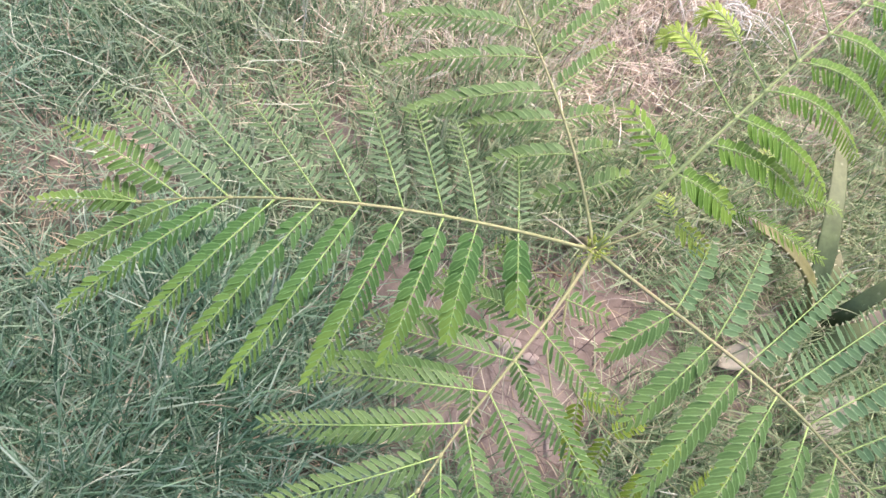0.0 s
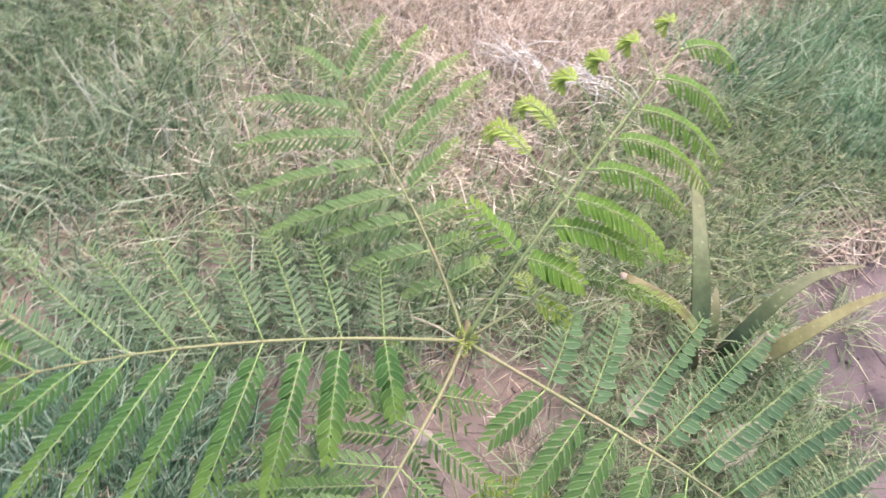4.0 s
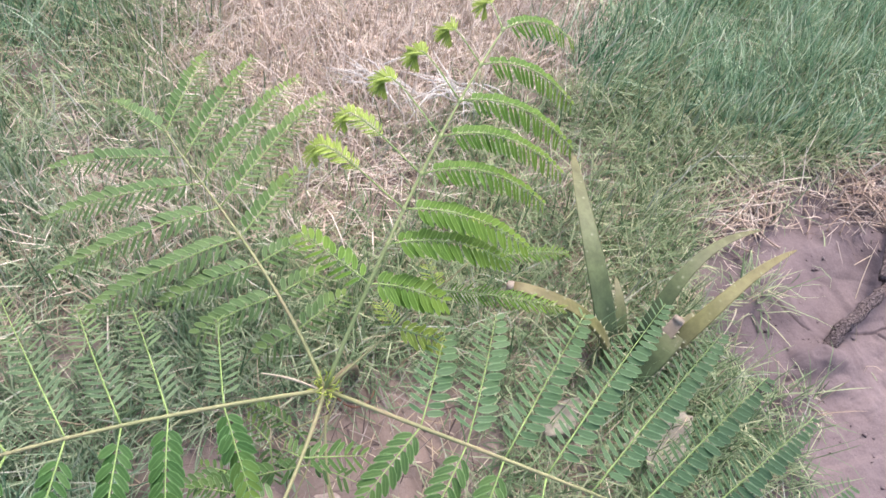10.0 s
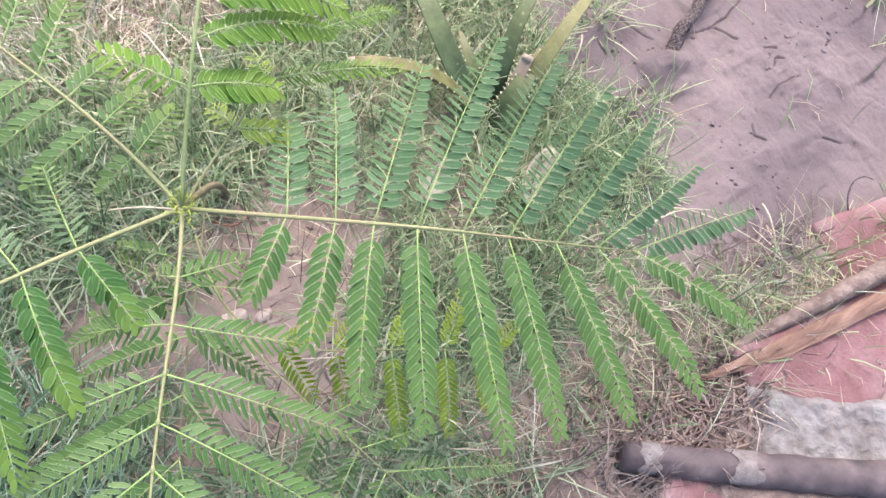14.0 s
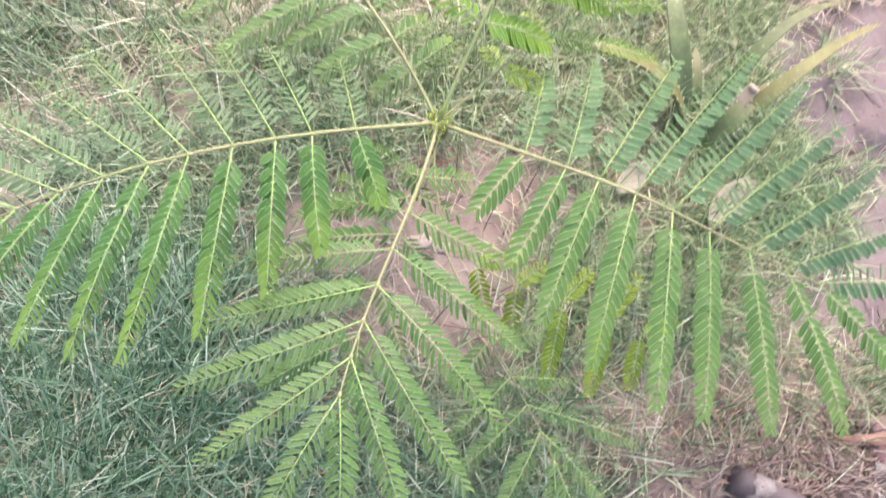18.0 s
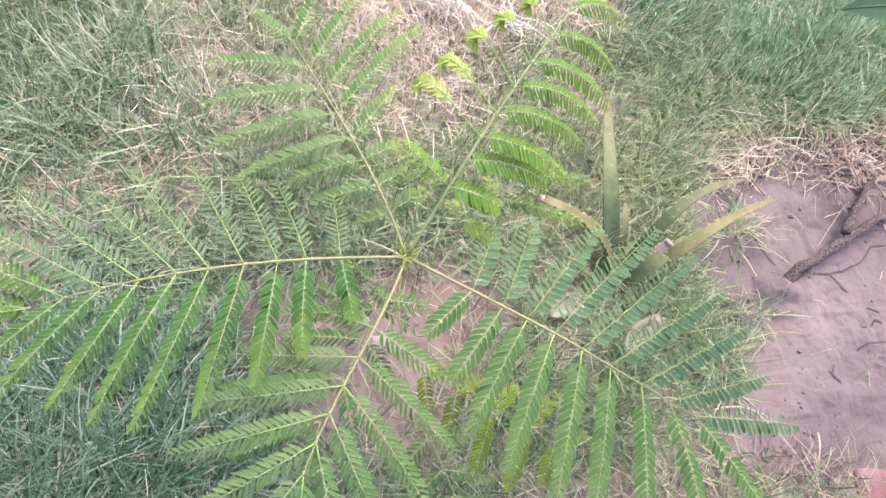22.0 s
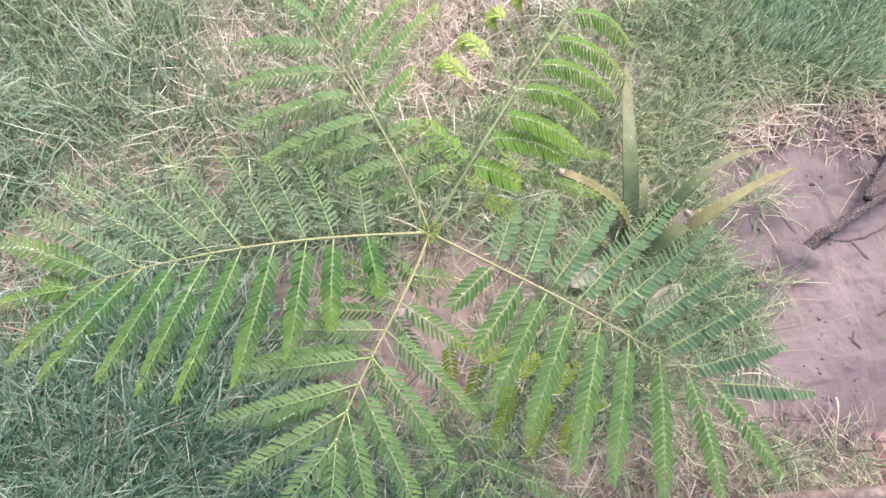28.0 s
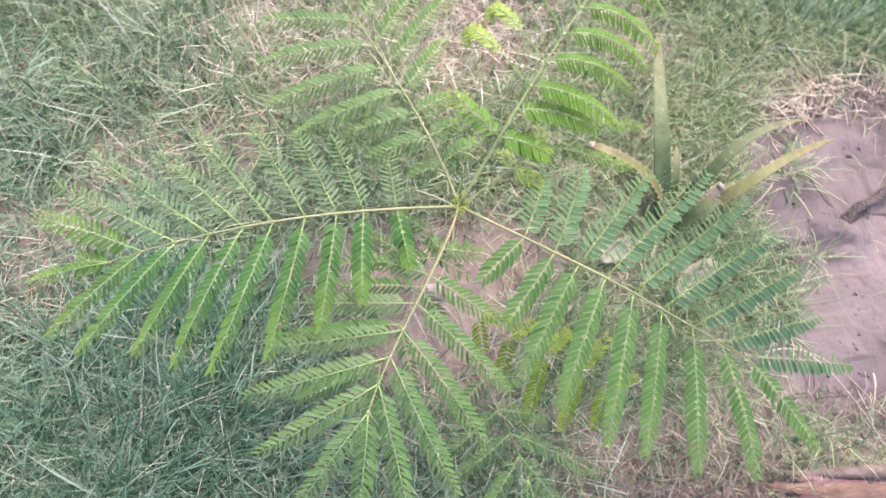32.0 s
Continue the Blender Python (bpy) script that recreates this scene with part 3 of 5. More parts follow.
def bleached_density(x, y):
    d = (0.95 * blob(x, y, 0.24, 0.63, 0.36, 0.2, 6, 0.5) + 0.45 * blob(x, y, -0.04, 0.34, 0.24, 0.1, 0, 0.8) + 0.1 * blob(x, y, 0.7, 0.22, 0.18, 0.035, 0, 0.8)
         + 0.1 * blob(x, y, 0.74, 0.175, 0.08, 0.03, 10, 0.8) + 0.1 * blob(x, y, 0.53, 0.18, 0.05, 0.03, 0, 0.8)
         + 0.9 * blob(x, y, 0.62, 0.69, 0.2, 0.09, 0, 0.6) + 0.5 * blob(x, y, 0.235, 0.405, 0.05, 0.03, -20, 0.8))
    return np.clip(d, 0, 1) * (1 - brick_mask(x, y))


def litter_density(x, y):
    d = (blob(x, y, 0.35, -0.33, 0.13, 0.035, -18, 0.7) + 0.8 * blob(x, y, 0.43, -0.325, 0.08, 0.03, -5, 0.8) + 0.5 * blob(x, y, 0.2, -0.33, 0.12, 0.06, 0, 0.8)
         + 0.16 * bare_mask(x, y) + 0.5 * blob(x, y, 0.50, -0.25, 0.1, 0.035, -10, 0.8) + 0.6 * blob(x, y, 0.74, 0.165, 0.08, 0.035, 10, 0.8) + 0.3 * blob(x, y, 0.54, 0.16, 0.04, 0.025, 0, 0.8))
    d += 0.8 * blob(x, y, 0.25, -0.365, 0.1, 0.05, -30, 0.7)
    return np.clip(d, 0, 1) * (1 - 0.9 * brick_mask(x, y) * np.clip((x - 0.36) / 0.05, 0, 1))


def grow(name, count, density, lengths, widths, leans, curls, material, label, category, flow=None, box=(-0.75, 1.15, -0.6, 0.85)):
    x, y = scatter(count, density, box)
    n = len(x)
    heading = rng.uniform(0, 2 * math.pi, n)
    if flow is not None:
        heading = flow + 2.6 * (value_noise(x, y, 0.12) - 0.5) + rng.normal(0, 0.75, n)
    me = blade_mesh(name, x, y, ground_z(x, y), heading, np.abs(rng.normal(leans[0], leans[1], n)), rng.uniform(lengths[0], lengths[1], n) * (0.7 + 0.6 * value_noise(x, y, 0.06)),
                    rng.uniform(widths[0], widths[1], n), rng.normal(curls[0], curls[1], n), material)
    return tagged(new(name, me), label, category, kind="stuff")


grow("grass", 330000, green_density, (0.025, 0.08), (0.0007, 0.0018), (0.8, 0.42), (0.85, 0.8), M_GRASS, "short bluish green creeping grass in tangled tufts", "grass")
grow("lush_grass", 230000, lush_density, (0.035, 0.1), (0.0008, 0.0021), (0.62, 0.38), (0.75, 0.6), M_LUSH, "dense lush green grass growing in thick clumps", "grass", 1.2)
grow("dry_straw", 170000, straw_density, (0.02, 0.075), (0.0006, 0.0014), (1.05, 0.35), (0.7, 1.0), M_STRAW, "pale brown dry grass and straw matted over the soil", "straw")
grow("bleached_straw", 170000, bleached_density, (0.025, 0.095), (0.0007, 0.0016), (1.0, 0.35), (0.5, 0.9), M_BLEACHED, "bleached pinkish straw lying thick on the bare ground", "straw")
grow("grass_runners", 30000, lambda x, y: np.clip(0.37 * green_density(x, y) + 0.2 * lush_density(x, y) + 0.4 * blob(x, y, -0.34, 0.42, 0.2, 0.22, 0, 0.7), 0, 1), (0.03, 0.12), (0.0007, 0.0015), (0.95, 0.3), (0.9, 0.9), M_PALE, "bleached whitish grass runners lying across the turf", "grass")
grow("root_litter", 130000, litter_density, (0.025, 0.085), (0.0006, 0.0015), (0.95, 0.35), (0.8, 1.0), M_LITTER, "tangled reddish dry roots and straw beside the bricks", "straw")
grow("outer_turf", 60000, lambda x, y: np.clip((np.hypot(x - 0.15, y - 0.1) - 0.7) / 0.3, 0, 1) * np.clip((3.4 - np.hypot(x, y)) / 1.8, 0, 1) * (0.4 + 0.6 * np.clip(2 * value_noise(x, y, 0.35) - 0.4, 0, 1)), (0.05, 0.11), (0.003, 0.007), (0.8, 0.4), (0.7, 0.6), M_GRASS, "rough green turf spreading round the clearing", "grass", None, (-3.4, 3.4, -3.4, 3.4))


def crumbs(count, density):
    """Small lumps of dried soil lying loose on the bare places, each a worn eight-sided grain."""
    x, y = scatter(count, density)
    n = len(x)
    size = 0.0007 + 0.003 * rng.random(n) ** 4
    corners = np.array([(1, 0, 0), (0, 1, 0), (-1, 0, 0), (0, -1, 0), (0, 0, 1), (0, 0, -1)], float)
    co = corners[None] * (size[:, None] * rng.uniform(0.6, 1.4, (n, 6)))[..., None] + rng.normal(0, 0.2, (n, 6, 3)) * size[:, None, None]
    turn = rng.uniform(0, 6.28, n)
    c, q = np.cos(turn)[:, None], np.sin(turn)[:, None]
    wx, wy = co[..., 0] * c - co[..., 1] * q + x[:, None], co[..., 0] * q + co[..., 1] * c + y[:, None]
    wz = co[..., 2] * 0.55 + ground_z(x, y)[:, None] + 0.1 * size[:, None]
    tri = np.array([(0, 1, 4), (1, 2, 4), (2, 3, 4), (3, 0, 4), (1, 0, 5), (2, 1, 5), (3, 2, 5), (0, 3, 5)])
    loops = (np.arange(n)[:, None, None] * 6 + tri[None]).astype(np.int32)
    me = bpy.data.meshes.new("soil_crumbs")
    me.vertices.add(n * 6)
    me.vertices.foreach_set("co", np.stack([wx, wy, wz], -1).astype(np.float32).ravel())
    me.loops.add(n * 24)
    me.loops.foreach_set("vertex_index", loops.ravel())
    me.polygons.add(n * 8)
    me.polygons.foreach_set("loop_start", np.arange(0, n * 24, 3, dtype=np.int32))
    me.polygons.foreach_set("use_smooth", np.ones(n * 8, dtype=bool))
    me.materials.append(M_CLAY)
    me.update(calc_edges=True)
    return tagged(new("soil_crumbs", me), "loose crumbs of dried clay on the bare soil", "soil", kind="stuff")


def crumb_density(x, y):
    rim = mud_mask(x, y)
    patch = np.clip(3.0 * (value_noise(x, y, 0.05) - 0.55), 0, 1)
    return np.clip(0.75 * rim * patch + 0.5 * rim * (1 - rim) * 4 + 0.35 * bare_mask(x, y) * patch + 0.4 * blob(x, y, 0.79, 0.14, 0.12, 0.05, 10, 0.8) + 0.4 * blob(x, y, 0.58, 0.0, 0.04, 0.03, 0, 0.8) + 0.5 * blob(x, y, 0.45, -0.35, 0.2, 0.07, -10, 0.8), 0, 1)


crumbs(30000, crumb_density)


# ---- the seedling ----
def leaflet(geo, base, d, normal, length, width, along, slot, ax, hook):
    """One oblong leaflet, creased along its midrib, curving towards the tip of its pinna."""
    rows = ((0.0, 0.0), (0.14, 0.74), (0.45, 1.0), (0.78, 0.84), (0.94, 0.42), (1.0, 0.0))
    verts, uv = [], []
    w0 = normal.cross(d).normalized()
    for s, k in rows:
        mid = base + d * (length * s * (1 - 0.12 * hook * s)) + ax * (hook * length * (s * s - 0.25 * s)) - normal * (length * 0.12 * s * s)
        dd = (d + ax * (hook * (2 * s - 0.25))).normalized()
        w = normal.cross(dd)
        w = w.normalized() if w.length > 0.1 else w0
        half = width * 0.5 * k
        if k == 0.0:
            verts.append(mid)
            uv.append((along, 0.0))
        else:
            lift = normal * (half * 0.2)
            verts += [mid - w * half + lift, mid, mid + w * half + lift]
            uv += [(along, 1.0), (along, 0.0), (along, 1.0)]
    faces = [(0, 2, 1), (0, 3, 2)]
    for r in range(3):
        a = 1 + 3 * r
        faces += [(a, a + 1, a + 4, a + 3), (a + 1, a + 2, a + 5, a + 4)]
    faces += [(10, 11, 13), (11, 12, 13)]
    geo.add(verts, faces, slot, uv)


def pinna(parent, base, heading, reach, drop, style, rnd, leaflet_mat):
    """A side branch of a leaf: a thin stalk with two rows of leaflets."""
    a = radians(heading)
    flat = Vector((math.cos(a), math.sin(a), 0))
    tip = base + flat * reach + Vector((0, 0, drop))
    arch = style["arch"] * reach
    bend = style.get("bend", 0.0) * reach + rnd.uniform(-0.02, 0.02) * reach
    side0 = Vector((-flat.y, flat.x, 0))
    ctrl = (base, base + (tip - base) * 0.33 + Vector((0, 0, arch)) + side0 * bend, base + (tip - base) * 0.67 + Vector((0, 0, arch)) + side0 * bend, tip)
    if "curl" in style:
        turn = side0 * (style["curl"] * reach) - Vector((0, 0, 0.12 * reach))
        ctrl = (base, base + (tip - base) * 0.6, tip + flat * (0.25 * reach) + Vector((0, 0, 0.12 * reach)), tip + turn)
    geo = Geo()
    pts = [bezier(ctrl, s / 9) for s in range(10)]
    geo.tube(pts, [0.0006 - 0.00004 * i for i in range(10)], 5, 0)
    n = max(4, round(reach / style["pitch"]))
    start = style.get("start", 0.09)
    loose = style.get("loose", 7)
    for i in range(n):
        s = start + (1 - start) * (i + 0.3) / n
        p = bezier(ctrl, s)
        ax = (bezier(ctrl, min(1, s + 0.03)) - bezier(ctrl, max(0, s - 0.03))).normalized()
        up = (Vector((0, 0, 1)) - ax * ax.z).normalized()
        side = up.cross(ax)
        size = style["size"] * (0.72 + 0.55 * math.sin(math.pi * min(1, 0.12 + 0.8 * s)) - 0.25 * max(0, s - 0.75) * 2)
        if style.get("young"):
            size = style["size"] * (0.45 + 0.55 * math.sin(math.pi * (0.1 + 0.85 * (i + 0.5) / n)))
        if rnd.random() < style.get("lost", 0.01):
            continue
        for k, sgn in enumerate((-1, 1)):
            sweep = radians(style["sweep"] + 7 - 16 * s + rnd.uniform(-5, 5)) * (1 - 0.35 * max(0, s - 0.85) / 0.15)
            fold = radians(style["fold"][k] + style.get("more", (0, 0))[k] * s + rnd.uniform(-loose, loose))
            if rnd.random() < 0.02:
                fold += rnd.choice((-0.4, 0.4))
            lateral = side * (sgn * math.cos(fold)) - up * math.sin(fold)
            d = (ax * math.cos(sweep) + lateral * math.sin(sweep)).normalized()
            nrm = (up * math.cos(fold) + side * (sgn * math.sin(fold)))
            nrm = (nrm - d * nrm.dot(d)).normalized()
            tilt = style.get("edge", (0, 0))[k] * min(1, max(0, (s - 0.14) / 0.22)) * (0.15 if rnd.random() < 0.06 else 1.0)
            tw = radians(style["twist"][k] + style.get("turn", (0, 0))[k] * s + tilt + rnd.uniform(-loose, loose))
            nrm = Matrix.Rotation(sgn * tw, 3, d) @ nrm
            long = size * style.get("reach", (1, 1))[k] * rnd.uniform(0.92, 1.06)
            leaflet(geo, p + d * 0.0006, d, nrm, long, size * style["slim"][k] * (1 - style.get("thin", (0, 0))[k] * s) * rnd.uniform(0.9, 1.08), s, 1, ax, style.get("hook", 0.18))
    return under(parent, "pinna", geo, [M_PINNA_STALK, leaflet_mat])


FULL = dict(arch=0.05, pitch=0.0051, size=0.0085, slim=(0.5, 0.35), thin=(0.3, 0.45), sweep=50, fold=(14, 14), twist=(-4, 0), edge=(0, 28), hook=0.26, loose=9)
FULL_BASE = dict(FULL, pitch=0.0062, size=0.0096, slim=(0.6, 0.56), thin=(0.12, 0.25), edge=(0, 10), fold=(14, 15))
EDGE = dict(arch=0.05, pitch=0.0057, size=0.0118, slim=(0.19, 0.2), thin=(0.45, 0.45), sweep=54, fold=(8, 10), twist=(0, 0), edge=(12, 14), hook=0.14, loose=13, lost=0.05)
OPEN = dict(arch=0.05, pitch=0.0064, size=0.0128, slim=(0.34, 0.25), sweep=62, fold=(14, 18), twist=(-4, 18), edge=(0, 16), hook=0.16, loose=9)
BROAD = dict(arch=0.05, pitch=0.0062, size=0.0104, slim=(0.43, 0.41), thin=(0.15, 0.15), sweep=54, fold=(14, 15), twist=(-3, -3), edge=(4, 12), hook=0.28, loose=9)
FRONT_A = dict(arch=0.05, pitch=0.0058, size=0.0110, slim=(0.26, 0.29), thin=(0.4, 0.25), sweep=52, fold=(18, 10), twist=(0, -4), edge=(20, 6), hook=0.22, loose=10)
FRONT_B = dict(arch=0.07, pitch=0.0058, size=0.0112, slim=(0.27, 0.25), thin=(0.25, 0.4), sweep=52, fold=(10, 18), twist=(-4, 0), edge=(5, 20), hook=0.22, loose=11)
ARCH = dict(arch=0.18, pitch=0.0037, size=0.0092, slim=(0.22, 0.42), sweep=66, fold=(30, 0), twist=(0, -10), bend=0.1, hook=0.16, reach=(1.15, 0.62), loose=7)
ARCH_WIDE = dict(ARCH, arch=0.12, pitch=0.0045, slim=(0.38, 0.46), fold=(16, 4), bend=0.05, reach=(1.2, 0.85), hook=0.3)
OVAL = dict(ARCH_WIDE, arch=0.08, pitch=0.0044, slim=(0.42, 0.42), fold=(12, 10), bend=0.03, reach=(1.2, 1.15))
TUFT = dict(arch=0.10, pitch=0.0011, size=0.0125, slim=(0.12, 0.12), sweep=58, fold=(4, 4), twist=(0, 0), start=0.6, young=True, hook=0.12, loose=22, curl=0.2)
TUFT_LONG = dict(TUFT, pitch=0.0019, start=0.34, slim=(0.16, 0.16), size=0.0105)
LITTLE = dict(arch=0.05, pitch=0.0040, size=0.0082, slim=(0.3, 0.3), sweep=58, fold=(18, 22), twist=(-4, 10), edge=(10, 24), hook=0.3, loose=10)
SPARSE = dict(arch=0.06, pitch=0.0056, size=0.0100, slim=(0.3, 0.24), sweep=52, fold=(14, 26), twist=(-4, 10), edge=(10, 30), hook=0.2, loose=12, lost=0.06)
WISPY = dict(arch=0.05, pitch=0.0030, size=0.0085, slim=(0.13, 0.13), sweep=52, fold=(10, 10), twist=(0, 0), hook=0.15, loose=18)
SLANT_A = dict(arch=0.10, pitch=0.0058, size=0.0106, slim=(0.4, 0.24), sweep=58, fold=(6, 18), twist=(-4, 8), edge=(0, 20), hook=0.3, loose=9)
SLANT_B = dict(arch=0.08, pitch=0.0062, size=0.0104, slim=(0.22, 0.36), sweep=54, fold=(16, 6), twist=(10, -4), edge=(15, 0), hook=0.2, loose=9)

LEAF_L = dict(
    rachis=((0.000, 0.000, 0.241), (-0.105, -0.006, 0.281), (-0.193, -0.022, 0.329), (-0.304, -0.030, 0.271)),
    nodes=(0.20, 0.30, 0.38, 0.47, 0.56, 0.64, 0.73, 0.82, 0.91, 1.00),
    side_a=((-82, 0.053, -0.015), (-97, 0.078, -0.015), (-104, 0.099, -0.016), (-110, 0.12, -0.015), (-117, 0.131, -0.013), (-121, 0.123, -0.014), (-126, 0.11, -0.014), (-136, 0.113, -0.016), (-144, 0.098, -0.018), (-177, 0.071, -0.021)),
    side_b=((89, 0.073, -0.03), (103, 0.092, -0.03), (107, 0.1, -0.031), (112, 0.118, -0.03), (122, 0.121, -0.028), (130, 0.111, -0.029), (137, 0.138, -0.029), (145, 0.128, -0.031), (152, 0.11, -0.033), (165, 0.03, -0.01)))
LEAF_R = dict(
    rachis=((0.000, 0.000, 0.241), (0.155, -0.137, 0.321), (0.092, -0.075, 0.275), (0.258, -0.173, 0.224)),
    nodes=(0.13, 0.21, 0.29, 0.41, 0.58, 0.74, 0.86, 0.94, 1.00),
    side_a=((61, 0.078, -0.019), (60, 0.097, -0.015), (43, 0.122, -0.013), (36, 0.158, -0.014), (30, 0.162, -0.015), (24, 0.152, -0.015), (19, 0.146, -0.016), (7, 0.12, -0.015), (-10, 0.119, -0.015)),
    side_b=((-143, 0.054, -0.010), (-132, 0.077, -0.014), (-125, 0.102, -0.018), (-118, 0.117, -0.019), (-109, 0.132, -0.02), (-106, 0.129, -0.02), (-97, 0.128, -0.021), (-83, 0.126, -0.02), (-57, 0.111, -0.02)))
LEAF_F = dict(
    rachis=((0.000, 0.000, 0.241), (-0.028, -0.062, 0.254), (-0.076, -0.115, 0.259), (-0.106, -0.178, 0.254)),
    nodes=(0.23, 0.37, 0.51, 0.64, 0.76, 0.88, 1.00),
    side_a=((-4, 0.04, -0.021), (-37, 0.074, -0.02), (-49, 0.113, -0.019), (-60, 0.123, -0.02), (-70, 0.128, -0.021), (-83, 0.109, -0.02), (-102, 0.084, -0.02)),
    side_b=((130, 0.017, -0.017), (152, 0.053, -0.019), (171, 0.112, -0.019), (179, 0.116, -0.02), (-173, 0.127, -0.02), (-158, 0.115, -0.02), (-134, 0.09, -0.021)))
LEAF_U = dict(
    rachis=((0.000, 0.000, 0.241), (0.038, 0.046, 0.307), (0.091, 0.111, 0.356), (0.153, 0.177, 0.366)),
    nodes=(0.29, 0.39, 0.48, 0.57, 0.67, 0.77, 0.88, 1.00),
    side_a=((129, 0.057, 0.001), None, (121, 0.07, -0.002), (118, 0.063, -0.0), (108, 0.055, 0.001), (103, 0.046, 0.0), (102, 0.035, -0.0), (90, 0.026, 0.0)),
    side_b=((-18, 0.051, -0.015), (-9, 0.085, -0.028), (-17, 0.087, -0.032), (-12, 0.088, -0.03), (-15, 0.088, -0.029), (-20, 0.083, -0.03), (-15, 0.071, -0.03), (9, 0.067, -0.03)))
LEAF_V = dict(
    rachis=((0.000, 0.000, 0.241), (-0.015, 0.091, 0.240), (-0.058, 0.172, 0.237), (-0.083, 0.256, 0.208)),
    nodes=(0.17, 0.28, 0.39, 0.49, 0.61, 0.72, 0.85, 1.00),
    side_a=((-171, 0.031, -0.021), (-171, 0.06, -0.02), (-172, 0.073, -0.02), (-164, 0.115, -0.019), (-169, 0.123, -0.019), (-180, 0.116, -0.02), (168, 0.104, -0.021), (128, 0.073, -0.02)),
    side_b=((33, 0.047, -0.011), (28, 0.037, -0.01), (28, 0.044, -0.01), (49, 0.078, -0.009), (47, 0.146, -0.009), (49, 0.141, -0.01), (58, 0.131, -0.011), (66, 0.104, -0.01)))
LEAF_Y = dict(
    rachis=((0.000, -0.005, 0.200), (-0.032, -0.124, 0.212), (0.061, -0.109, 0.151), (0.142, -0.177, 0.150)),
    nodes=(0.40, 0.58, 0.75, 0.90, 1.00),
    side_a=((1, 0.042, -0.018), (24, 0.036, -0.013), (33, 0.038, -0.005), (40, 0.048, -0.002), (7, 0.04, -0.01)),
    side_b=((-86, 0.043, -0.028), (-104, 0.038, -0.033), (-112, 0.07, -0.03), (-115, 0.062, -0.022), (-110, 0.043, -0.02)))
LEAF_S = dict(
    rachis=((0.000, -0.005, 0.120), (-0.023, -0.098, 0.210), (0.028, -0.171, 0.152), (0.046, -0.256, 0.140)),
    nodes=(0.59, 0.72, 0.82, 0.91, 1.00),
    side_a=((-3, 0.047, -0.014), (-13, 0.057, -0.027), (-30, 0.104, -0.03), (-57, 0.08, -0.024), (-76, 0.055, -0.02)),
    side_b=((-140, 0.049, -0.024), (-146, 0.064, -0.027), (-148, 0.073, -0.03), (-129, 0.078, -0.024), (-97, 0.047, -0.02)))
LEAF_W = dict(
    rachis=((0.000, 0.000, 0.241), (0.035, 0.016, 0.258), (0.078, 0.040, 0.264), (0.120, 0.070, 0.250)),
    nodes=(0.46, 0.74, 1.00),
    side_a=((100, 0.024, -0.008), (86, 0.027, -0.011), (64, 0.045, -0.012)),
    side_b=((-24, 0.036, -0.012), (-16, 0.094, -0.014), (0, 0.082, -0.016)))

LEAF_X = dict(
    rachis=((0.006, 0.010, 0.150), (-0.02, 0.004, 0.165), (-0.045, -0.004, 0.160), (-0.075, -0.012, 0.140)),
    nodes=(0.35, 0.6, 0.8, 1.0),
    side_a=((-60, 0.03, -0.02), (-95, 0.026, -0.02), (-150, 0.03, -0.015), (-176, 0.045, -0.015)),
    side_b=((135, 0.042, -0.01), (120, 0.03, -0.01), (140, 0.026, -0.01), (150, 0.024, -0.01)))
LEAF_Z = dict(
    rachis=((0.02, 0.035, 0.155), (0.0, -0.01, 0.165), (-0.045, -0.06, 0.155), (-0.085, -0.125, 0.13)),
    nodes=(0.42, 0.6, 0.8, 1.0),
    side_a=((-28, 0.04, -0.02), (-60, 0.06, -0.02), (-82, 0.06, -0.02), (-110, 0.07, -0.02)),
    side_b=((176, 0.085, -0.014), (170, 0.08, -0.016), (178, 0.115, -0.015), (-165, 0.09, -0.015)))

seedling = thing("tree_seedling", (0.05, 0.092, 0.0), "young green poinciana-like seedling with feathery bipinnate leaves growing from bare clay", "plant")
rnd = random.Random(11)
stem = Geo()
stem.tube([bezier(((0.05, 0.092, -0.02), (0.046, 0.08, 0.09), (0.016, 0.03, 0.17), (0.0, 0.0, 0.243)), i / 12) for i in range(13)], [0.0036 - 0.00012 * i for i in range(13)], 8, wobble=0.1)
under(seedling, "stem", stem, [M_STEM], "slender brownish green stem")


def compound_leaf(data, mats, styles, label, thick=0.00125, first=None, special=None, stalk=None):
    geo = Geo()
    pts = [bezier(data["rachis"], s / 24) for s in range(25)]
    geo.tube(pts, [thick * (1.25 - 0.75 * (i / 24) ** 0.8) for i in range(25)], 7, wobble=0.06)
    for s in data["nodes"]:
        p = bezier(data["rachis"], s)
        ax = (bezier(data["rachis"], min(1, s + 0.02)) - bezier(data["rachis"], s - 0.02)).normalized() * 0.0022
        geo.tube([p - ax, p, p + ax], [thick * 0.7, thick * 1.15, thick * 0.7], 7)
    leaf = under(seedling, "leaf", geo, [stalk or M_RACHIS], label)
    for side in ("side_a", "side_b"):
        for i, (s, row) in enumerate(zip(data["nodes"], data[side])):
            if row is None:
                continue
            heading, reach, drop = row
            k = 0 if side == "side_a" else 1
            style, mat = styles[k], mats[k]
            if first is not None and i == 0 and k == 0:
                style, mat = first
            if special and (k, i) in special:
                style, mat = special[(k, i)]
            p = pinna(leaf, bezier(data["rachis"], s), heading, reach, drop, style, rnd, mat)
    return leaf


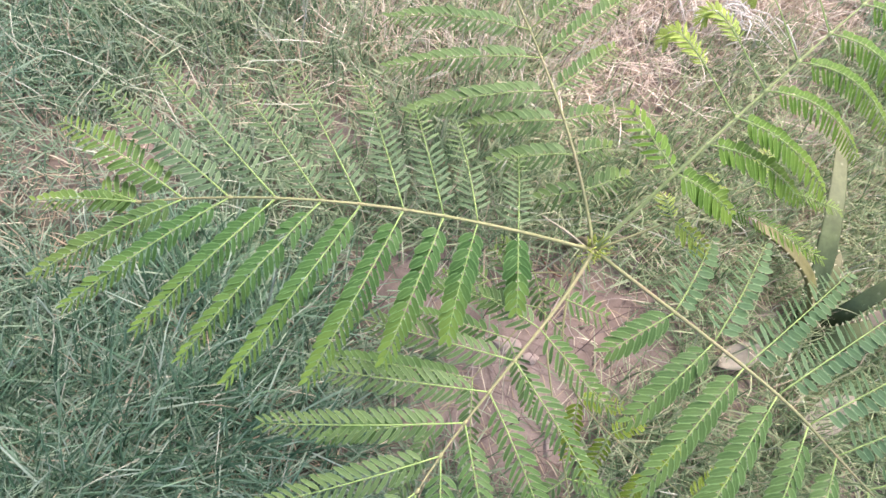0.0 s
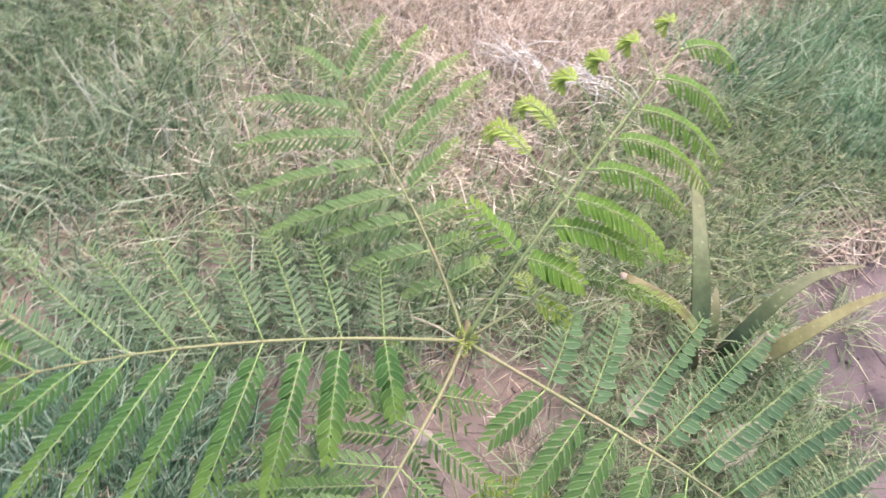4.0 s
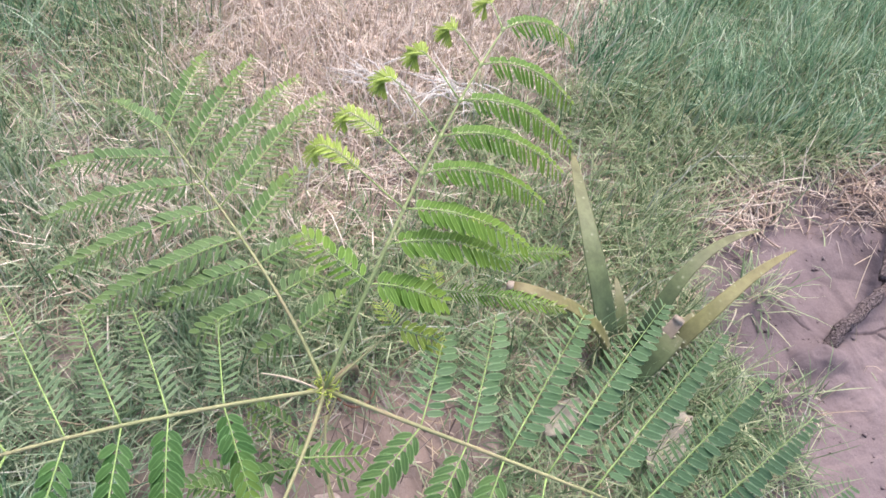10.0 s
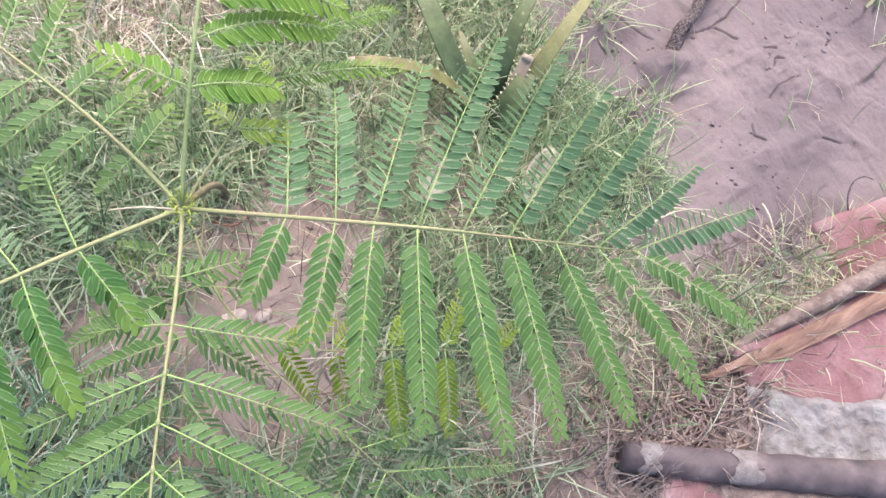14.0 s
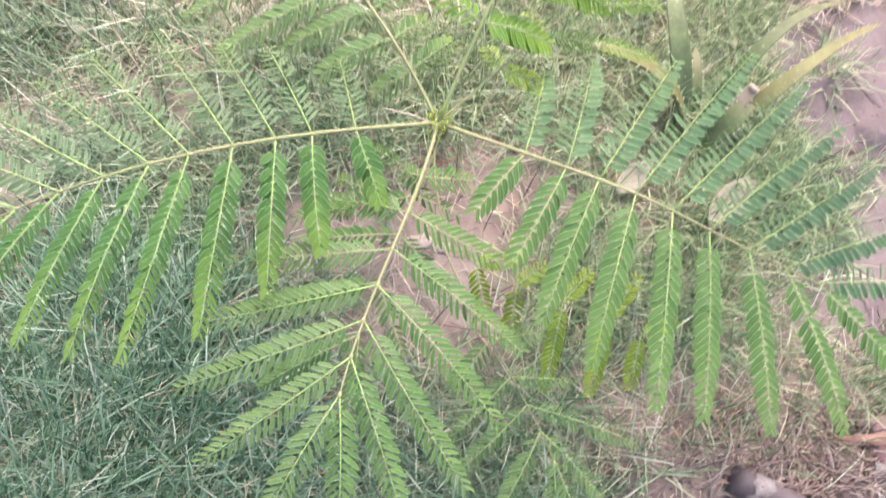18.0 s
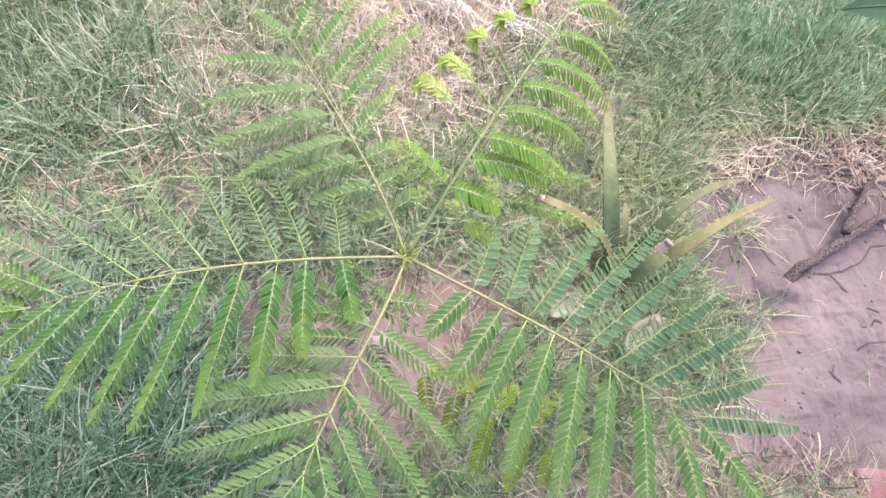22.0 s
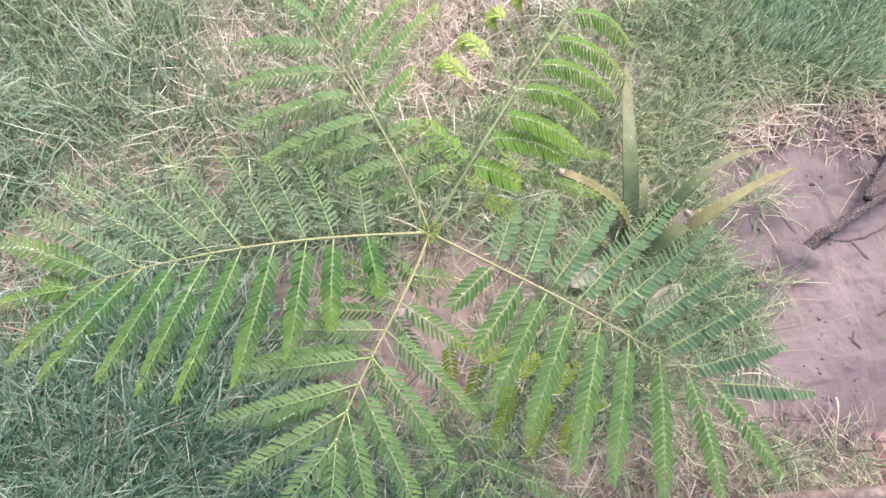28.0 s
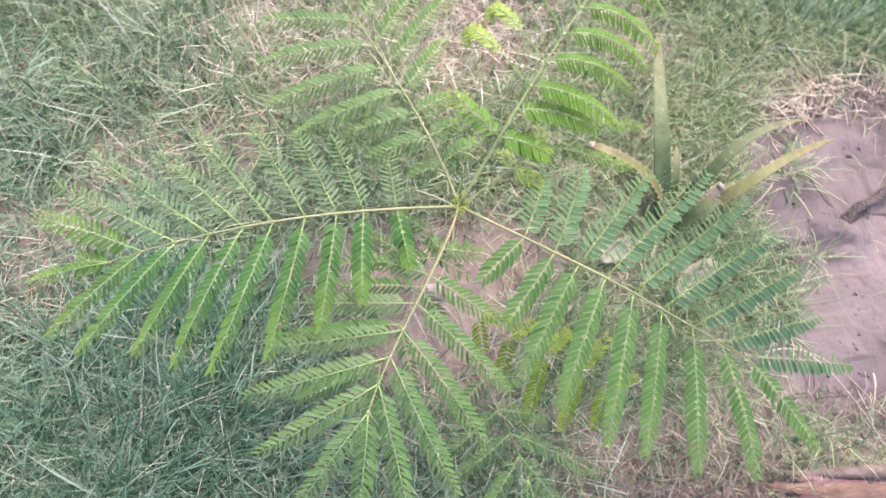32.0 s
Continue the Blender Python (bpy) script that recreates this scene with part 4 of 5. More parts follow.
compound_leaf(LEAF_V, (M_LEAFLET_DULL, M_LEAFLET), (SLANT_A, SLANT_B), "feathery green leaf on a straight yellowish stalk")
compound_leaf(LEAF_L, (M_LEAFLET_RICH, M_LEAFLET_PALE), (FULL, EDGE), "long arching green leaf with yellow-green tips",
              special={(0, 0): (FULL_BASE, M_LEAFLET_RICH), (0, 1): (FULL_BASE, M_LEAFLET_RICH), (0, 2): (dict(FULL_BASE, pitch=0.0056, slim=(0.56, 0.44), thin=(0.2, 0.45), edge=(0, 24)), M_LEAFLET_RICH), (0, 3): (dict(FULL_BASE, pitch=0.0054, slim=(0.53, 0.36), thin=(0.25, 0.45), edge=(0, 32)), M_LEAFLET_RICH), (0, 9): (FULL, M_LEAFLET_TIP), (0, 8): (FULL, M_LEAFLET), (1, 9): (dict(EDGE, slim=(0.4, 0.4)), M_LEAFLET_TIP), (1, 8): (dict(EDGE, slim=(0.32, 0.4), edge=(0, 10)), M_LEAFLET_TIP), (1, 7): (dict(EDGE, slim=(0.26, 0.34), edge=(5, 10)), M_LEAFLET_PALE)})
compound_leaf(LEAF_R, (M_LEAFLET_DEEP, M_LEAFLET_MILD), (OPEN, BROAD), "long bluish green leaf on a tan stalk")
compound_leaf(LEAF_F, (M_LEAFLET_MILD, M_LEAFLET_DULL), (FRONT_A, FRONT_B), "green leaf hanging a little lower than the others")
compound_leaf(LEAF_U, (M_LEAFLET_YOUNG, M_LEAFLET_FRESH), (TUFT, ARCH), "youngest leaf, bright green with yellow unfolding tips", first=(dict(OPEN, size=0.0115), M_LEAFLET_FRESH), stalk=M_RACHIS_GREEN,
              special={(0, 2): (TUFT_LONG, M_LEAFLET_YOUNG), (0, 3): (TUFT_LONG, M_LEAFLET_YOUNG), (1, 0): (OVAL, M_LEAFLET_FRESH), (1, 1): (ARCH_WIDE, M_LEAFLET_FRESH), (1, 2): (ARCH_WIDE, M_LEAFLET_FRESH)})
compound_leaf(LEAF_W, (M_LEAFLET_YOUNG, M_LEAFLET_FRESH), (WISPY, WISPY), "small thin leaf on a bare stalk, with wispy tips", 0.0009, special={(1, 0): (dict(LITTLE, size=0.0095), M_LEAFLET_YOUNG)})
compound_leaf(LEAF_Y, (M_LEAFLET_LIME, M_LEAFLET_LIME), (LITTLE, dict(LITTLE, size=0.0085)), "small fresh yellow-green leaf under the larger ones", 0.0008)
compound_leaf(LEAF_S, (M_LEAFLET_DULL, M_LEAFLET_DULL), (SPARSE, SPARSE), "old dull green leaf close to the ground", 0.0008)
compound_leaf(LEAF_X, (M_LEAFLET_DULL, M_LEAFLET), (SPARSE, dict(SPARSE, size=0.0085)), "small dull sprig low on the stem", 0.0007)

compound_leaf(LEAF_Z, (M_LEAFLET_DULL, M_LEAFLET_MILD), (SPARSE, dict(SPARSE, slim=(0.4, 0.3))), "older leaf half hidden under the front leaf", 0.0007)

# buds and stipules at the top of the stem
for i in range(38):
    a = i * 2.4
    g = Geo()
    root = Vector((0.004 * math.cos(a), 0.004 * math.sin(a), 0.227 + 0.00063 * i))
    out = Vector((math.cos(a), math.sin(a), 0.3 + 0.047 * i)).normalized()
    long = rnd.uniform(0.004, 0.0115)
    curl = Vector((rnd.uniform(-0.003, 0.003), rnd.uniform(-0.003, 0.003), 0.0015))
    g.tube([root, root + out * long * 0.5 + curl, root + out * long], [0.00045, 0.0005, 0.00015], 5)
    under(seedling, "bud", g, [M_BUD], "bright yellow-green bud")
g = Geo()
g.tube([bezier(((0.0, 0.0, 0.236), (-0.012, 0.010, 0.236), (-0.022, 0.020, 0.226), (-0.038, 0.022, 0.236)), i / 8) for i in range(9)], [0.0009, 0.0009, 0.0008, 0.0009, 0.0011, 0.0010, 0.0008, 0.0006, 0.0004], 6, wobble=0.3)
under(seedling, "dead_stalk", g, [M_DEADSTALK], "bleached stub of a dead leaf stalk")


# ---- aloe ----
def aloe_leaf(parent, ctrl, width, thick, mat, teeth=True, cut=False, label=""):
    """A fleshy tapering leaf, hollowed above, rounded below, with pale teeth along both rims."""
    geo = Geo()
    n, ring = 18, 10
    verts, faces, rims, uv = [], [], [], []
    for i in range(n):
        s = i / (n - 1)
        p = bezier(ctrl, s)
        ax = (bezier(ctrl, min(1, s + 0.02)) - bezier(ctrl, max(0, s - 0.02))).normalized()
        side = ax.cross(Vector((0, 0, 1))).normalized()
        up = side.cross(ax)
        w = width * 0.5 * ((1 - s) ** 0.55 * 0.95 + 0.05 if not cut else 0.8 - 0.3 * s)
        h = thick * 0.5 * ((1 - s) ** 0.5 * 0.9 + 0.1 if not cut else 0.8 - 0.2 * s)
        for j in range(ring):
            a = 2 * math.pi * j / ring
            u, v = math.cos(a), math.sin(a)
            v = v * (0.25 if v > 0 else 1.0) + (0.35 * u * u if v >= 0 else 0)
            verts.append(p + side * (w * u) + up * (h * v))
            uv.append((s, 0.5))
        rims.append((p, side, up, w, h))
    for i in range(n - 1):
        for j in range(ring):
            a, b = i * ring + j, i * ring + (j + 1) % ring
            faces.append((a, b, b + ring, a + ring))
    faces += [tuple(range(ring - 1, -1, -1)), tuple(range((n - 1) * ring, n * ring))]
    geo.add(verts, faces, 0, uv)
    leaf = under(parent, "leaf", geo, [mat], label)
    if teeth:
        for sgn in (-1, 1):
            g = Geo()
            for i in range(2, n - 2):
                p, side, up, w, h = rims[i]
                q = p + side * (sgn * w) + up * (0.35 * h)
                ax = (rims[i + 1][0] - p).normalized()
                g.add([q - ax * 0.0014, q + ax * 0.0014, q + up * 0.0010, q + side * (sgn * 0.0028) + ax * 0.0012], [(0, 1, 3), (1, 2, 3), (2, 0, 3), (0, 2, 1)])
            under(leaf, "teeth", g, [M_THORN], "row of small pale teeth", False)
    if cut:
        p, side, up, w, h = rims[-1]
        ax = (rims[-1][0] - rims[-2][0]).normalized()
        g = Geo()
        g.tube([p - ax * 0.004, p + ax * 0.002], [w * 1.02, w * 0.95], 10, 0, True, max(0.5, h / w))
        g.tube([p + ax * 0.001, p + ax * 0.0026], [w * 0.5, w * 0.45], 8, 1, True, max(0.5, h / w))
        under(leaf, "cut_end", g, [M_SCAR, M_SCAR_DARK], "pale dried cut end with a dark core")
    return leaf


aloe = thing("aloe_plant", (0.325, 0.04, 0.0), "thirsty olive-green aloe with toothed leaves and browned tips beside the mud", "succulent plant")
aloe_leaf(aloe, ((0.318, 0.045, 0.002), (0.283, 0.075, 0.11), (0.295, 0.19, 0.125), (0.352, 0.29, 0.045)), 0.029, 0.012, M_ALOE, label="tall olive-green leaf, browned at the tip")
aloe_leaf(aloe, ((0.328, 0.048, 0.002), (0.318, 0.06, 0.04), (0.325, 0.08, 0.06), (0.333, 0.118, 0.056)), 0.022, 0.010, M_ALOE)
aloe_leaf(aloe, ((0.335, 0.04, 0.002), (0.345, 0.06, 0.09), (0.39, 0.115, 0.12), (0.505, 0.128, 0.082)), 0.021, 0.011, M_ALOE, label="olive leaf bending over the mud")
aloe_leaf(aloe, ((0.338, 0.03, 0.002), (0.365, 0.02, 0.085), (0.42, 0.07, 0.115), (0.559, 0.107, 0.058)), 0.022, 0.011, M_ALOE_DRY, label="leaning leaf turned yellow-brown")
aloe_leaf(aloe, ((0.312, 0.038, 0.002), (0.285, 0.04, 0.10), (0.245, 0.065, 0.145), (0.186, 0.096, 0.134)), 0.020, 0.013, M_ALOE_DRY, True, True, "cut brown leaf with a pale dry end")
aloe_leaf(aloe, ((0.33, 0.026, 0.002), (0.336, 0.026, 0.03), (0.348, 0.036, 0.055), (0.372, 0.052, 0.072)), 0.024, 0.011, M_ALOE_STUMP, True, True, "short cut stump of a leaf")
aloe_leaf(aloe, ((0.318, 0.022, 0.004), (0.335, 0.02, 0.05), (0.355, 0.03, 0.07), (0.40, 0.06, 0.06)), 0.034, 0.013, M_ALOE)


# ---- dry leaves, stones ----
def curled_leaf(name, place, heading, long, wide, label, lift=0.012, mat=None):
    geo = Geo()
    n, m = 9, 5
    verts, uv = [], []
    for i in range(n):
        s = i / (n - 1)
        w = wide * 0.5 * math.sin(math.pi * min(0.985, 0.06 + 0.9 * s)) ** 0.7
        for j in range(m):
            t = j / (m - 1) * 2 - 1
            verts.append((long * (s - 0.5), w * t, lift * (0.5 + 0.8 * (s - 0.4) ** 2 * 4 * 0.3 + 0.5 * t * t) + 0.0015 * math.sin(9 * s + 2 * t)))
    faces = [(i * m + j, (i + 1) * m + j, (i + 1) * m + j + 1, i * m + j + 1) for i in range(n - 1) for j in range(m - 1)]
    k = len(verts)
    verts += [(x, y, z - 0.0012) for x, y, z in verts]
    faces += [tuple(k + q for q in f[::-1]) for f in faces]
    edge = [*range(m), *(i * m + m - 1 for i in range(1, n)), *((n - 1) * m + j for j in range(m - 2, -1, -1)), *(i * m for i in range(n - 2, 0, -1))]
    faces += [(a, b, b + k, a + k) for a, b in zip(edge, edge[1:] + edge[:1])]
    geo.add(verts, faces)
    ob = part(name, geo, [mat or M_DRYLEAF])
    ob.matrix_world = pose(*place, 0, 0, heading)
    return tagged(ob, label, "leaf")


tagged(curled_leaf("dry_leaf", (0.236, -0.006, 0.014), 26, 0.052, 0.026, "smooth pinkish grey dry leaf lying under the seedling"), group="fallen leaves")
tagged(curled_leaf("dry_leaf", (0.334, -0.054, 0.012), 34, 0.075, 0.034, "broad greyish dry leaf lying beside the aloe"), group="fallen leaves")


def stone(place, size, label, seed):
    bm = bmesh.new()
    bmesh.ops.create_icosphere(bm, subdivisions=3, radius=1)
    for v in bm.verts:
        k = 1 + 0.28 * noise.noise(v.co * 1.3 + Vector((seed, 0, 0))) + 0.06 * noise.noise(v.co * 5 + Vector((0, seed, 0)))
        v.co = Vector((v.co.x * size[0], v.co.y * size[1], v.co.z * size[2])) * k
    me = bpy.data.meshes.new("stone")
    bm.to_mesh(me)
    bm.free()
    me.polygons.foreach_set("use_smooth", [True] * len(me.polygons))
    me.materials.append(M_STONE)
    ob = tagged(new("stone", me), label, "stone", "stones under the seedling")
    ob.location = (place[0], place[1], float(ground_z(np.array(place[0]), np.array(place[1]))) + size[2] * 0.25)
    return ob


stone((-0.006, -0.027), (0.015, 0.009, 0.0055), "smooth pale pinkish pebble half sunk in clay", 1)
stone((0.020, -0.036), (0.010, 0.006, 0.005), "small pale pebble on clay", 5)
stone((0.047, -0.121), (0.005, 0.011, 0.005), "narrow whitish stone chip on clay", 9)


# ---- forked stick ----
def z_at(x, y):
    return float(ground_z(np.array(x), np.array(y)))


stick = thing("forked_stick", (0.575, 0.005, z_at(0.575, 0.005)), "dead forked stick with rough dark bark stuck in the mud", "stick")
g = Geo()
main = [bezier(((0.552, -0.012, -0.024), (0.615, 0.030, 0.026), (0.72, 0.074, 0.026), (0.885, 0.127, 0.012)), i / 34) for i in range(35)]
main = [q + Vector((0, 0.6, 1)) * (0.006 * noise.noise(q * 21)) + Vector((0.3, 1, 0)) * (0.004 * noise.noise(q * 55)) for q in main]
g.tube(main, [0.0085 - 0.00012 * i for i in range(35)], 14, wobble=0.5)
under(stick, "branch", g, [M_BARK])
g = Geo()
fork = [bezier(((0.685, 0.062, 0.022), (0.70, 0.092, 0.026), (0.75, 0.13, 0.027), (0.82, 0.195, 0.008)), i / 24) for i in range(25)]
fork = [q + Vector((1, -0.5, 0.4)) * (0.005 * noise.noise(q * 30)) for q in fork]
g.tube(fork, [0.0064 - 0.0001 * i for i in range(25)], 12, wobble=0.5)
under(stick, "side_branch", g, [M_BARK])
g = Geo()
for i in range(26):
    a = rnd.uniform(0, 6.28)
    r = rnd.uniform(0.007, 0.016)
    p = Vector((0.572 + 0.4 * r * math.cos(a), 0.0 + 0.4 * r * math.sin(a), -0.004))
    q = p + Vector((r * math.cos(a), r * math.sin(a), rnd.uniform(0.004, 0.012)))
    g.tube([p, (p + q) / 2 + Vector((0, 0, 0.004)), q], [0.0005, 0.0004, 0.0002], 4)
under(stick, "root_hairs", g, [M_BARK], "short frayed roots at the foot")


# ---- bricks, mortar, canes ----
def brick(place, size, turn, seed, tilt=(0, 0)):
    bm = bmesh.new()
    bmesh.ops.create_cube(bm, size=1)
    bmesh.ops.subdivide_edges(bm, edges=bm.edges[:], cuts=9, use_grid_fill=True)
    for v in bm.verts:
        c = v.co * 2
        x, y, z = c.x * size[0] / 2, c.y * size[1] / 2, c.z * size[2] / 2
        edge = sum(1 for q in c if abs(q) > 0.98)
        w = noise.noise(Vector((x * 22 + seed, y * 22, z * 22)))
        f = noise.noise(Vector((x * 90 + seed, y * 90, z * 90)))
        chip = (0.0055 if edge >= 2 else 0.0) * (0.6 + 0.8 * max(0, w)) + (0.008 * max(0, w) if edge == 3 else 0)
        length = Vector((x, y, z)).length
        v.co = Vector((x, y, z)) * (1 - chip / length) + Vector((0.0012 * f, 0.0012 * w, 0.0016 * w + 0.0008 * f))
    me = bpy.data.meshes.new("brick")
    bm.to_mesh(me)
    bm.free()
    me.materials.append(M_BRICK)
    me.polygons.foreach_set("use_smooth", [True] * len(me.polygons))
    ob = new("brick", me)
    ob.matrix_world = pose(*place, tilt[0], tilt[1], turn)
    return tagged(ob, "weathered red clay brick bedded at the corner of the soil", "brick", "bricks of the paved corner")


brick((0.500, -0.378, 0.002), (0.23, 0.105, 0.07), -11, 3)
brick((0.248, -0.428, 0.016), (0.15, 0.11, 0.07), 29, 8)
brick((0.695, -0.322, -0.029), (0.22, 0.1, 0.065), -12, 14)
brick((0.735, -0.42, 0.012), (0.23, 0.11, 0.07), -11, 21)
brick((0.40, -0.535, 0.012), (0.23, 0.11, 0.07), -25, 27)

bm = bmesh.new()
bmesh.ops.create_grid(bm, x_segments=90, y_segments=48, size=0.5)
for v in bm.verts:
    x, y = v.co.x * 0.24, v.co.y * 0.105
    u, w = abs(v.co.x) * 2, abs(v.co.y) * 2
    rim = max(u, w) + 0.16 * noise.noise(Vector((x * 26, y * 26, 9)))
    z = 0.047 + 0.004 * noise.noise(Vector((x * 17, y * 17, 2))) + 0.0045 * noise.noise(Vector((x * 60, y * 60, 7))) + 0.003 * noise.noise(Vector((x * 150, y * 150, 3))) - 0.09 * max(0, rim - 0.84)
    v.co = Vector((x * (1 + 0.05 * noise.noise(Vector((x * 9, y * 9, 4)))), y, z))
me = bpy.data.meshes.new("mortar_bed")
bm.to_mesh(me)
bm.free()
me.materials.append(M_MORTAR)
me.polygons.foreach_set("use_smooth", [True] * len(me.polygons))
mortar = tagged(new("mortar_bed", me), "rough whitish lime mortar between the red bricks", "mortar", kind="structure")
mortar.matrix_world = pose(0.45, -0.455, -0.001, 0, 0, -37)


def sleeve(ctrl, s0, s1, radius, lo, hi, seed):
    """A torn strip of old sheath wrapped part of the way round a cane, from angle lo to angle hi over the top."""
    verts, faces = [], []
    n, m = 9, 15
    for i in range(n):
        for j in range(m):
            a = radians(lo + (hi - lo) * j / (m - 1))
            tear = 0.35 * noise.noise(Vector((j * 0.33, seed, i * 0.2)))
            s = s0 + (s1 - s0) * (i / (n - 1)) + (s1 - s0) * tear * (1 if i > n / 2 else -1) * abs(i / (n - 1) - 0.5) * 2
            p = bezier(ctrl, s)
            ax = (bezier(ctrl, s + 0.02) - p).normalized()
            side = ax.cross(Vector((0, 0, 1))).normalized()
            up = side.cross(ax)
            rim = i in (0, n - 1) or j in (0, m - 1)
            r = radius * (1.0 if rim else 1.075 + 0.02 * noise.noise(Vector((i * 1.3, j * 1.1, seed))))
            verts.append(p + side * (r * math.cos(a)) + up * (r * math.sin(a)))
    for i in range(n - 1):
        for j in range(m - 1):
            q = i * m + j
            faces.append((q, q + 1, q + m + 1, q + m))
    g = Geo()
    g.add(verts, faces)
    return g


def cane(ctrl, radii, joints, label, bands=(), mat=None):
    """A dry cane that tapers from radii[0] to radii[1], with swollen joints and pale bands of old sheath."""
    e = thing("cane_stalk", ctrl[0], label, "cane", "dry canes on the bricks")
    g = Geo()
    size = [radii[0] + (radii[1] - radii[0]) * i / 40 for i in range(41)]
    g.tube([bezier(ctrl, i / 40) for i in range(41)], [r * (1 + 0.04 * math.sin(i * 1.7)) for i, r in enumerate(size)], 18, 0, True, 1.0, wobble=0.12)
    under(e, "stalk", g, [mat or M_CANE])
    for s in joints:
        p, q = bezier(ctrl, s), bezier(ctrl, min(1, s + 0.03))
        ax, r = (q - p).normalized(), radii[0] + (radii[1] - radii[0]) * s
        g = Geo()
        g.tube([p - ax * 0.007, p - ax * 0.003, p, p + ax * 0.003, p + ax * 0.007], [r * k for k in (1.01, 1.06, 1.085, 1.06, 1.01)], 18, wobble=0.12)
        under(e, "joint", g, [mat or M_CANE], "slightly swollen joint")
    for k, (s0, s1) in enumerate(bands):
        r = radii[0] + (radii[1] - radii[0]) * s0
        under(e, "leaf_scar", sleeve(ctrl, s0, s1, r * 1.05, 20, 172, 3.7 * k + 1), [M_CANE_NODE], "pale ring of old sheath")
    return e


def split_sheath(cane_thing, ctrl, wide, mat, label, seed):
    """A long curled strip of split sheath lying along a cane, frayed at its ends."""
    g = Geo()
    n, m = 40, 7
    verts, faces = [], []
    for i in range(n):
        s = i / (n - 1)
        p = bezier(ctrl, s)
        ax = (bezier(ctrl, min(1, s + 0.02)) - bezier(ctrl, max(0, s - 0.02))).normalized()
        side = ax.cross(Vector((0, 0, 1))).normalized()
        w = wide * min(1, 0.12 + 2.6 * s) * (1 + 0.18 * noise.noise(Vector((s * 9, seed, 0))))
        for layer in (0, 1):
            for j in range(m):
                t = j / (m - 1) * 2 - 1
                fray = 0.0025 * noise.noise(Vector((s * 14, t * 3, seed)))
                verts.append(p + side * (w * 0.5 * t + fray) + Vector((0, 0, 0.22 * w * (1 - t * t) + 0.0012 * noise.noise(Vector((s * 22, t * 4, seed + 2))) - 0.0015 * layer)))
    for i in range(n - 1):
        for j in range(m - 1):
            q = i * 2 * m + j
            faces.append((q, q + 1, q + 2 * m + 1, q + 2 * m))
            faces.append((q + m, q + 3 * m, q + 3 * m + 1, q + m + 1))
        for q in (i * 2 * m, i * 2 * m + m - 1):
            faces.append((q, q + 2 * m, q + 3 * m, q + m))
    g.add(verts, faces)
    under(cane_thing, "leaf_sheath", g, [mat], label)


THICK = ((0.230, -0.320, 0.050), (0.305, -0.382, 0.054), (0.40, -0.452, 0.060), (0.60, -0.600, 0.068))
thick_cane = cane(THICK, (0.0135, 0.019), (0.08, 0.345, 0.72), "thick dry greyish purple cane stalk resting across the bricks", ((0.05, 0.11), (0.31, 0.385), (0.70, 0.76)))
split_sheath(thick_cane, ((0.226, -0.338, 0.044), (0.290, -0.398, 0.048), (0.380, -0.468, 0.053), (0.585, -0.624, 0.058)), 0.026, M_CANE_SHEATH, "split tan sheath along the stalk", 5)
edge_cane = cane(((0.385, -0.305, 0.026), (0.47, -0.312, 0.040), (0.54, -0.322, 0.046), (0.78, -0.352, 0.056)), (0.004, 0.0145), (0.75,), "split greyish brown cane lying along the brick edge", (), M_CANE_SHEATH)
split_sheath(edge_cane, ((0.335, -0.306, 0.030), (0.42, -0.332, 0.042), (0.54, -0.350, 0.046), (0.78, -0.376, 0.052)), 0.018, M_SPLIT, "split rusty orange inside of the cane", 11)
cane(((0.112, -0.360, 0.026), (0.125, -0.39, 0.030), (0.15, -0.45, 0.032), (0.19, -0.54, 0.030)), (0.0175, 0.0185), (0.04, 0.6), "broken dry cane stump at the edge of the bricks", ((0.0, 0.09),))


